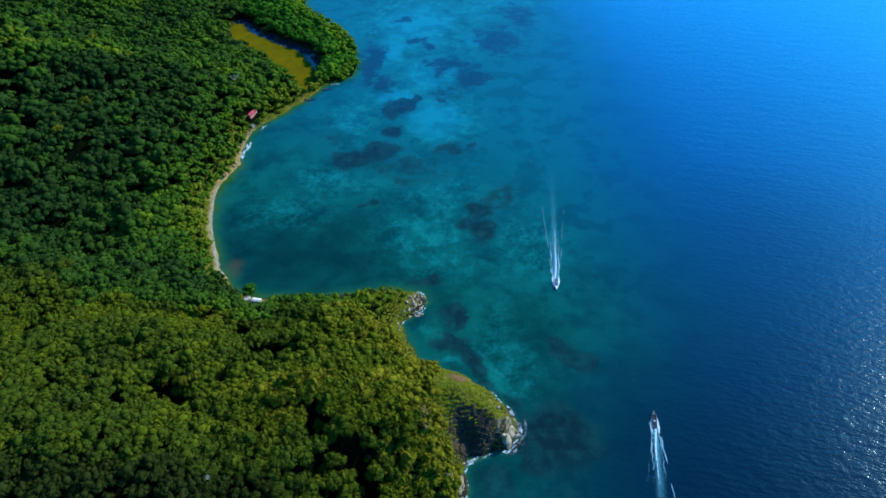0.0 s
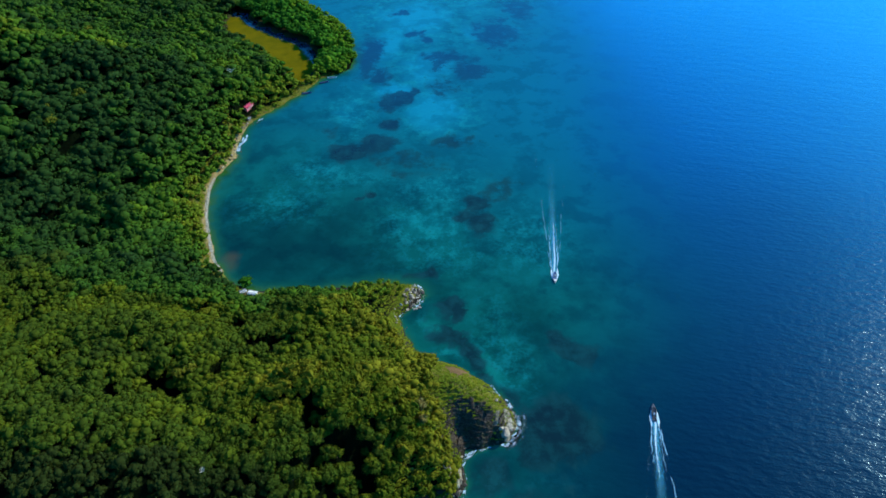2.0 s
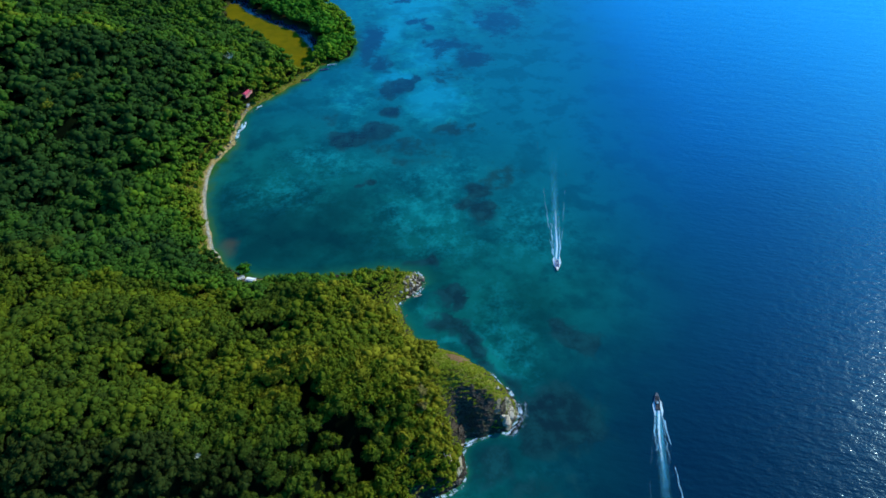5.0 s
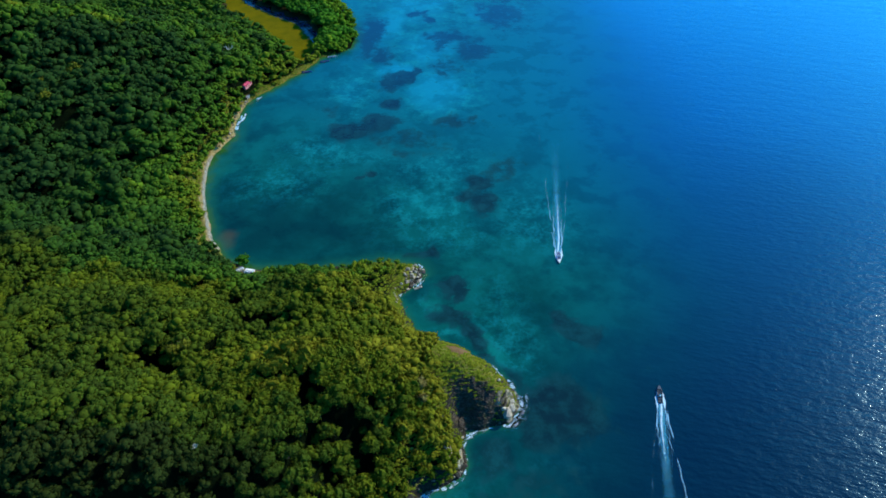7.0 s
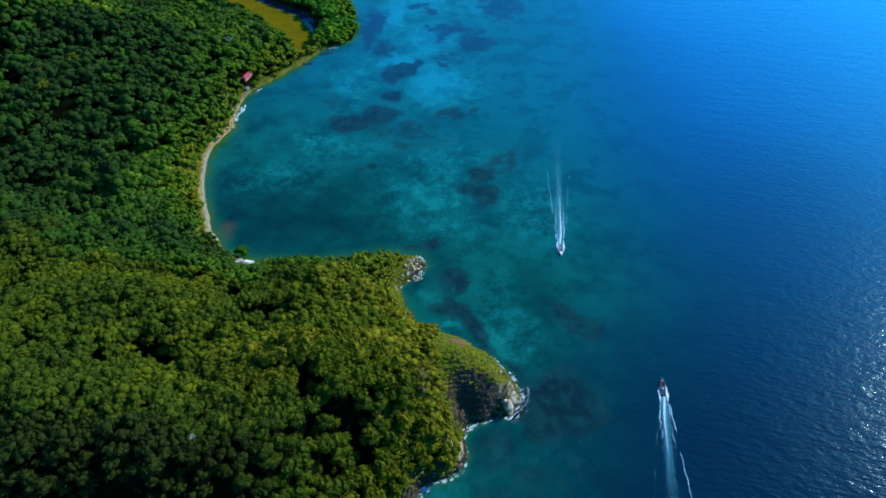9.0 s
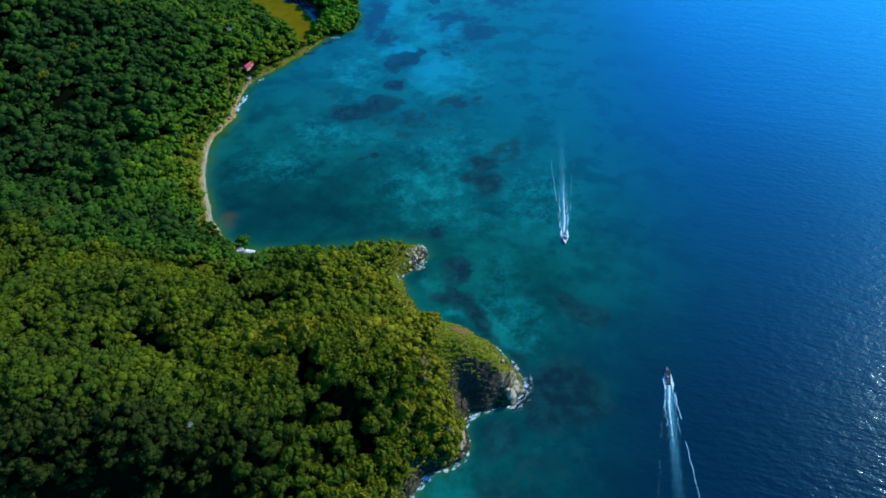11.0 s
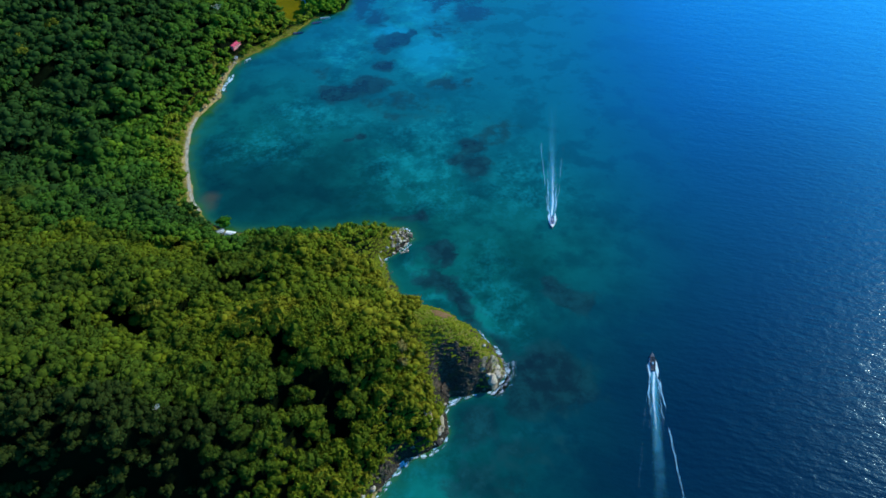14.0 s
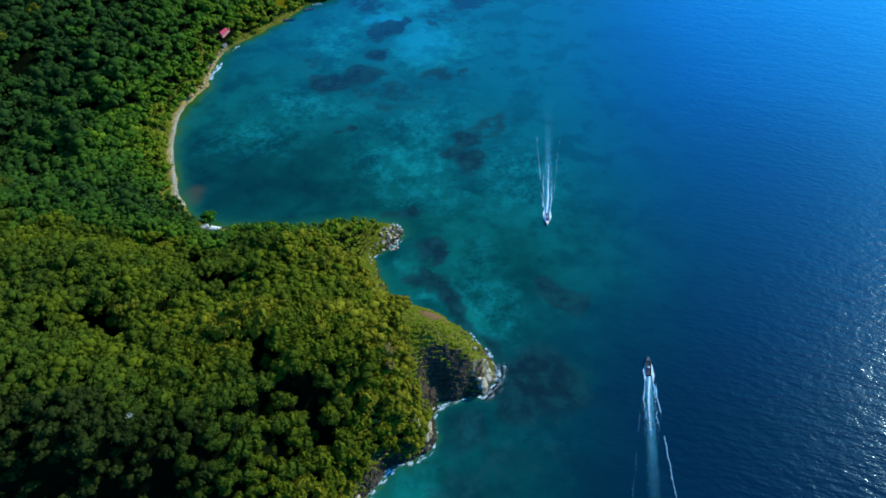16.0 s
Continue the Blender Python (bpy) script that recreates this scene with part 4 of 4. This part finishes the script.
def build_wake(stern, heading, length, arms=(1.0, 1.0)):
    """White water thrown up beside the hull, a churned middle streak with ragged edges, and broken bow waves that open astern."""
    stern, back = np.array(stern), -np.array([math.cos(heading), math.sin(heading)])
    side = np.array([-back[1], back[0]])
    t = np.linspace(0, 1, 110)[:, None]
    run = t[:, 0]
    sway = 0.5 * (value_noise(run * length, run * 0, 12, 61) - 0.5)[:, None]
    ribbon("churned_water", stern + back * t * length * 1.25, 3.6 + 2.2 * run, 1.25 * (1 - run) ** 1.2, "turquoise churned water behind the motorboat",
           0.04, CHURN)
    ribbon("wake_streak", stern + back * t * length + side * sway * 2, 1.2 + 0.7 * run, 1.3 * (1 - run) ** 1.5 + 0.05,
           "white churned streak behind the motorboat", 0.07)
    for s, arm in zip((-1, 1), arms):
        ragged = 1.3 * (value_noise(run * length, run * 0, 2.2, 62 + s) - 0.5)[:, None]
        out = 1.5 + 1.1 * t ** 0.6
        ribbon("wake_edge", stern + back * t * length * 0.72 + side * s * (out + ragged * (0.4 + t)), 1.15 - 0.4 * run,
               (1.25 * (1 - run) ** 1.1 + 0.05) * (0.6 + 0.7 * value_noise(run * length, run * 0, 3.4, 70 + s)), "ragged white edge of the boat's wake", 0.08, THIN_FOAM)
        u = np.linspace(0, 1, 30)
        ribbon("hull_spray", stern - back * (6.6 * (1 - u))[:, None] + back * (3.2 * u)[:, None] + side * s * (0.85 + 0.75 * np.sin(2.4 * u) + 0.3 * (value_noise(u * 12, u * 0, 1.4, 80 + s) - 0.5))[:, None],
               0.4 + 1.3 * np.sin(np.pi * np.clip(u * 1.05, 0, 1)), 0.8 + 0.7 * np.sin(np.pi * u), "white water thrown up beside the hull", 0.1)
        out = 2.4 + 9.5 * t ** 1.1
        broken = smooth_step(0.30, 0.60, value_noise(run * length, run * 0, 4.2, 66 + s) + 0.25 * (value_noise(run * length, run * 0, 1.5, 76 + s) - 0.5))
        ribbon("wake_wave", stern + back * (3 + t * length * 1.55) + side * s * (out + 0.5 * ragged), 0.75 + 0.45 * run, arm * (0.95 - 0.62 * run) * broken,
               "broken white line of the bow wave", 0.06, THIN_FOAM)


HEAD_ONE = math.atan2(-120, -13)
build_boat(pose(62.5, 246, -0.05, 0, -2, math.degrees(HEAD_ONE)), 8.6, 2.3, WHITE, HULL_BLUE,
           "white open motorboat speeding over the bay", "moving boats", bow_cover=WHITE)
build_wake((62.9, 250.3), HEAD_ONE, 84, (0.8, 0.9))
HEAD_TWO = math.atan2(65, 11)
build_boat(pose(95, 160, -0.05, 0, -2, math.degrees(HEAD_TWO)), 8.8, 2.3, HULL_DARK, ENGINE,
           "dark open motorboat in white spray heading offshore", "moving boats", bow_cover=HULL_DARK, bench=HULL_DARK)
build_wake((94.4, 155.7), HEAD_TWO, 54, (0.6, 1.15))
for x, y, turn, paint, words in ((-105, 453, 10, HULL_BLUE, "small blue fishing boat moored off the beach"),
                                 (-93.5, 470.5, 18, HULL_BLUE, "small dark blue fishing boat moored off the beach"),
                                 (-88.5, 478.5, 10, WHITE, "small white fishing boat moored off the beach")):
    build_boat(pose(x, y, 0, 0, 0, turn), 7.6, 2.0, paint, HULL_DARK, words, "moored boats", engine=False, console=False)


# ---- houses ----
def on_ground(x, y, turn, sink=0.1):
    return pose(x, y, float(ground_height(np.array([x]), np.array([y]))[0]) - sink, 0, 0, turn)


def gable_house(name, m, length, width, wall, rise, roof, label, category, trim=PLASTER):
    house = new(name)
    house.matrix_basis = m
    bm = bmesh.new()
    for sx, sy, lx, ly in ((0, 1, length, 0.2), (0, -1, length, 0.2), (1, 0, 0.2, width - 0.4), (-1, 0, 0.2, width - 0.4)):
        box(bm, sx * (length - 0.2) / 2, sy * (width - 0.2) / 2, wall / 2 - 0.4, lx, ly, wall + 0.8)
    for s in (-1, 1):
        x = s * (length / 2 - 0.1)
        a, b, c = ((x, -width / 2 + 0.1, wall), (x, width / 2 - 0.1, wall), (x, 0, wall + rise - 0.1))
        front, rear = ([bm.verts.new((p[0] + o, p[1], p[2])) for p in (a, b, c)] for o in (-0.09, 0.09))
        bm.faces.new(front), bm.faces.new(rear[::-1])
        for i in range(3):
            bm.faces.new((front[i], rear[i], rear[(i + 1) % 3], front[(i + 1) % 3]))
    bmesh.ops.recalc_face_normals(bm, faces=bm.faces[:])
    part("wall", bm, trim, house)
    for s, paint in zip((-1, 1), roof):
        bm = bmesh.new()
        run = math.hypot(width / 2 + 0.45, rise)
        tilt = math.atan2(rise, width / 2 + 0.1)
        turn = Matrix.Translation((0, s * (width / 4 + 0.2), wall + rise / 2 - 0.02)) @ Matrix.Rotation(-s * tilt, 4, "X")
        bmesh.ops.create_cube(bm, size=1, matrix=turn @ Matrix.Diagonal((length + 0.8, run, 0.1, 1)))
        for i in range(int(length / 0.5) + 1):
            ridge = turn @ Matrix.Translation((-length / 2 + 0.5 * i, 0, 0.07)) @ Matrix.Diagonal((0.12, run, 0.06, 1))
            bmesh.ops.create_cube(bm, size=1, matrix=ridge)
        part("roof", bm, paint, house)
    bm = bmesh.new()
    box(bm, 0, 0, wall + rise + 0.06, length + 0.85, 0.3, 0.12, 0.03)
    part("ridge_cap", bm, roof[1], house)
    bm = bmesh.new()
    box(bm, 0, -width / 2 - 0.02, 1.0, 0.9, 0.08, 2.0, 0.02)
    part("door", bm, PLANK, house)
    for x in (-length * 0.3, length * 0.3):
        bm = bmesh.new()
        box(bm, x, -width / 2 - 0.02, 1.5, 1.0, 0.06, 1.0)
        pane = part("window", bm, GLASS, house)
        bm = bmesh.new()
        for dx, dz, w, h in ((0, 0.55, 1.2, 0.1), (0, -0.55, 1.2, 0.1), (0.55, 0, 0.1, 1.0), (-0.55, 0, 0.1, 1.0)):
            box(bm, x + dx, -width / 2 - 0.04, 1.5 + dz, w, 0.12, h)
        part("frame", bm, WHITE, pane)
    return tagged(house, label, category)


gable_house("house", on_ground(-143.0, 421, 70, 1.1), 8.6, 3.0, 2.1, 1.0, (RED, RED), "house with a bright red roof among trees", "house", trim=PINK)
gable_house("shed", on_ground(-141.5, 411, 60), 2.6, 2.0, 1.8, 0.45, (GREY_ROOF, GREY_ROOF), "small shed with a grey sheet roof by the beach", "shed", trim=PLANK)
gable_house("hut", on_ground(-99.4, 231.6, -12), 4.2, 2.2, 1.5, 0.4, (WHITE, WHITE), "low white hut at the edge of the bay", "hut")
gable_house("lean_to", on_ground(-104.4, 232.0, 35), 3.0, 1.9, 1.5, 0.35, (WHITE, GREY_ROOF), "small white lean-to beside the hut", "shelter")


# ---- rocks and surf ----
def boulder_mesh(seed, material):
    rng = np.random.default_rng(seed)
    bm = bmesh.new()
    bmesh.ops.create_icosphere(bm, subdivisions=2, radius=1)
    for _ in range(13):
        n = Vector(rng.normal(size=3)).normalized()
        cut = rng.uniform(0.45, 0.8)
        for v in bm.verts:
            over = v.co.dot(n) - cut
            if over > 0:
                v.co -= n * over
    for v in bm.verts:
        v.co *= 1 + 0.10 * noise.noise(v.co * 2.3 + Vector((seed, 0, 0)))
        v.co.z *= 0.72
    me = bpy.data.meshes.new("boulder")
    bm.to_mesh(me)
    bm.free()
    me.materials.append(material)
    return me


DARK_STONES = [boulder_mesh(k, ROCK) for k in range(5)]
PALE_STONES = [boulder_mesh(20 + k, PALE_ROCK) for k in range(5)]


def strew(meshes, x, y, size, label, group, sink=0.25):
    ob = new("boulder", meshes[RNG.integers(len(meshes))])
    z = float(ground_height(np.array([x]), np.array([y]))[0])
    sx, sy, sz = (size * RNG.uniform(0.75, 1.25) for _ in range(3))
    ob.matrix_basis = pose(x, y, max(z, -0.4) + sz * (0.45 - sink), RNG.uniform(-20, 20), RNG.uniform(-20, 20), RNG.uniform(0, 360)) @ Matrix.Diagonal((sx, sy, sz, 1))
    return tagged(ob, label, "boulder", group=group)


def along_shore(a, b, count):
    """Points spread evenly along the shoreline between two of its corners."""
    line = SHORE[a:b + 1]
    run = np.r_[0, np.cumsum(np.hypot(*np.diff(line, axis=0).T))]
    s = np.linspace(0, run[-1], count)
    return np.stack([np.interp(s, run, line[:, 0]), np.interp(s, run, line[:, 1])], 1)


def inland(p):
    e = 0.5
    d = inside_distance(SHORE, np.array([p[0] + e, p[0] - e, p[0], p[0]]), np.array([p[1], p[1], p[1] + e, p[1] - e]))
    g = np.array([d[0] - d[1], d[2] - d[3]])
    return g / (np.linalg.norm(g) + 1e-9)


for p in along_shore(39, 43, 58):
    q = p + inland(p) * RNG.uniform(-0.6, 4.2) + RNG.uniform(-2.5, 2.5, 2)
    strew(DARK_STONES if RNG.random() < 0.75 else PALE_STONES, *q, 0.3 + 1.1 * RNG.random() ** 2.2, "dark weathered rock on the bay's beach", "beach stones")
for p in along_shore(31, 39, 20):
    q = p + inland(p) * 3.6 * RNG.random() ** 1.4
    strew(PALE_STONES if RNG.random() < 0.5 else DARK_STONES, *q, RNG.uniform(0.2, 0.65), "weathered grey stone on the bay's beach", "beach stones")
for k in range(92):
    a, r = RNG.uniform(0, 2 * math.pi), 8 * math.sqrt(RNG.random())
    strew(PALE_STONES if RNG.random() < 0.6 else DARK_STONES, -14 + r * 0.75 * math.cos(a), 231 + r * 1.1 * math.sin(a), 0.40 + 0.85 * RNG.random() ** 1.6,
          "pale boulder on the rocky spit", "boulders of the spit")
for p in along_shore(20, 24, 54):
    q = p + inland(p) * RNG.uniform(-1.5, 3.5)
    strew(PALE_STONES if RNG.random() < 0.55 else DARK_STONES, *q, 0.32 + 0.7 * RNG.random() ** 1.6, "pale boulder on the rocky spit", "boulders of the spit")
for p in along_shore(3, 16, 62):
    q = p + inland(p) * RNG.uniform(-0.8, 2.8)
    strew(PALE_STONES if RNG.random() < 0.15 else DARK_STONES, *q, RNG.uniform(0.5, 1.3), "dark wave-washed boulder below the headland", "boulders of the headland")
for x, y, s in ((29, 151, 2.4), (27.5, 148.5, 2.6), (25.5, 149, 1.8), (29.5, 154, 1.7), (6.4, 131, 1.4), (6, 124.5, 1.3), (-17, 103, 1.5), (-20, 99.5, 1.2), (24, 160, 1.2)):
    strew(PALE_STONES, x, y, s, "large pale rock face at the foot of the headland", "boulders of the headland", 0.1)


def build_crag(beds_of_rock, pale_from, label, high=1.0):
    """A craggy rock face laid over the slope, with ledges and cracks; pale_from: the x east of which the rock is pale."""
    lo, hi = np.min([(x - 1.4 * a, y - 1.4 * b) for x, y, a, b in beds_of_rock], 0), np.max([(x + 1.4 * a, y + 1.4 * b) for x, y, a, b in beds_of_rock], 0)
    gx, gy, quads = sheet(np.arange(lo[0], hi[0], 0.45), np.arange(lo[1], hi[1], 0.45))
    d = shore_distance(gx, gy)
    z = ground_height(gx, gy, d)
    ragged = 0.35 * (value_noise(gx, gy, 2.4, 117) - 0.5)
    face = np.max([smooth_step(1.2, 0.82, np.hypot((gx - x) / a, (gy - y) / b) + ragged) for x, y, a, b in beds_of_rock], 0)
    face = face * smooth_step(-1.5, 0.3, d)
    ledge = z / 1.7 + 0.9 * value_noise(gx, gy, 4, 111)
    step = (ledge - np.floor(ledge)) ** 2.2
    crag = 1.3 * np.abs(value_noise(gx, gy, 3.2, 112) - 0.5) + 0.9 * np.abs(value_noise(gx, gy, 1.3, 113) - 0.5) + 0.8 * step
    lift = np.where(face > 0.05, face * (0.15 + crag) * high, -0.6)
    whole = face > 0.2
    seed = np.zeros(whole.shape, bool)
    seed[int(round((beds_of_rock[0][1] - lo[1]) / 0.45)), int(round((beds_of_rock[0][0] - lo[0]) / 0.45))] = True
    for _ in range(sum(whole.shape)):      # the one piece round the middle of the first bed
        grown = seed.copy()
        grown[1:] |= seed[:-1]
        grown[:-1] |= seed[1:]
        grown[:, 1:] |= seed[:, :-1]
        grown[:, :-1] |= seed[:, 1:]
        seed = grown & whole
    solid = seed[:-1, :-1] & seed[1:, :-1] & seed[:-1, 1:] & seed[1:, 1:]
    keep = solid.ravel()
    pale = smooth_step(pale_from - 3, pale_from + 4, gx + 3 * (value_noise(gx, gy, 3, 115) - 0.5)) * smooth_step(0.25, 0.55, value_noise(gx, gy, 2.6, 116))
    used, corners = np.unique(quads[keep], return_inverse=True)
    verts = np.stack([gx, gy, z + lift], -1).reshape(-1, 3)[used]
    me = array_mesh("rock_cliff", verts, corners.reshape(-1, 4), CLIFF, False, pale=pale.ravel()[used])
    return tagged(new("rock_cliff", me), label, "cliff")


build_crag([(12, 150, 11, 8.5), (28, 151, 6, 6)], 23, "dark craggy cliff face with pale rock at its seaward end")
build_crag([(4.5, 129.5, 3.6, 5.5)], -20, "pale tan rock outcrop at the foot of the wooded slope", 1.9)
build_crag([(-11, 110, 4.5, 3)], -8, "low dark rock ledge along the shore", 1.5)


def build_pebbles():
    """The band of small grey stones that the waves leave along the bay's beach."""
    spots = [p + way * (0.1 + 1.25 * RNG.random() ** 1.3) + RNG.uniform(-0.5, 0.5, 2) for p, way in zip(along_shore(31, 38, 1200), np.repeat([inland(p) for p in along_shore(31, 38, 80)], 15, 0))]
    x, y = np.array(spots).T
    z = np.maximum(ground_height(x, y), -0.1) + 0.05
    vs = [ICO_V * RNG.uniform(0.7, 1.2, (len(ICO_V), 1)) * RNG.uniform(0.14, 0.34) * np.array([1.2, 1.2, 0.6]) + p for p in np.stack([x, y, z], 1)]
    fs = [ICO_F + k * len(ICO_V) for k in range(len(vs))]
    me = array_mesh("pebbles", np.concatenate(vs), np.concatenate(fs), GREY_STONE, False)
    return tagged(new("pebbles", me), "band of small grey stones along the beach", "pebbles", kind="stuff")


build_pebbles()


def surf(points, size, thick, out=0.6):
    """Broken white water: ragged patches strewn along a stretch of the shore."""
    verts, fade, quads = [], [], []
    for p in points:
        if RNG.random() < 0.22:
            continue
        way = -inland(p)
        along = np.array([-way[1], way[0]])
        c = p + way * (out + RNG.uniform(-1.0, 1.6)) + along * RNG.uniform(-1, 1)
        lx, ly, power = size * RNG.uniform(0.7, 1.7), size * RNG.uniform(0.3, 0.8), thick * RNG.uniform(0.6, 1.2)
        first, z = len(verts), 0.05 + 0.03 * RNG.random()
        for i in range(7):
            for j in range(7):
                u, v = i / 3 - 1, j / 3 - 1
                q = c + along * lx * u + way * ly * v
                verts.append((*q, z))
                fade.append(power * max(0.0, 1 - math.hypot(u, v) ** 1.5) - 0.25 * (math.hypot(u, v) > 0.95))
        quads += [(first + 7 * i + j, first + 7 * i + 7 + j, first + 7 * i + 8 + j, first + 7 * i + j + 1) for i in range(6) for j in range(6)]
    me = array_mesh("surf", verts, quads, FOAM, True, fade=fade)
    return tagged(new("surf", me), "white surf breaking on the rocks", "surf", kind="stuff")


surf(along_shore(1, 3, 18), 2.2, 1.1)
surf(along_shore(3, 6, 30), 1.8, 1.0)
surf(along_shore(6, 11, 26), 1.5, 1.05)
surf(along_shore(11, 14, 40), 2.2, 0.86, 0.7)
surf(along_shore(11, 13, 18), 2.6, 0.62, 2.6)
surf(along_shore(8, 10, 12), 2.0, 0.85, 1.2)
surf(along_shore(13, 15, 20), 1.4, 1.1, 0.6)
surf(along_shore(21, 24, 28), 1.5, 1.1, 0.5)
# two short streaks of broken water off the bay's rocks
surf(np.linspace((-141.8, 372), (-139.8, 390), 26), 2.1, 1.35, 0.0)
surf(np.linspace((-136, 409), (-132.5, 414.5), 8), 1.4, 1.2, 0.0)
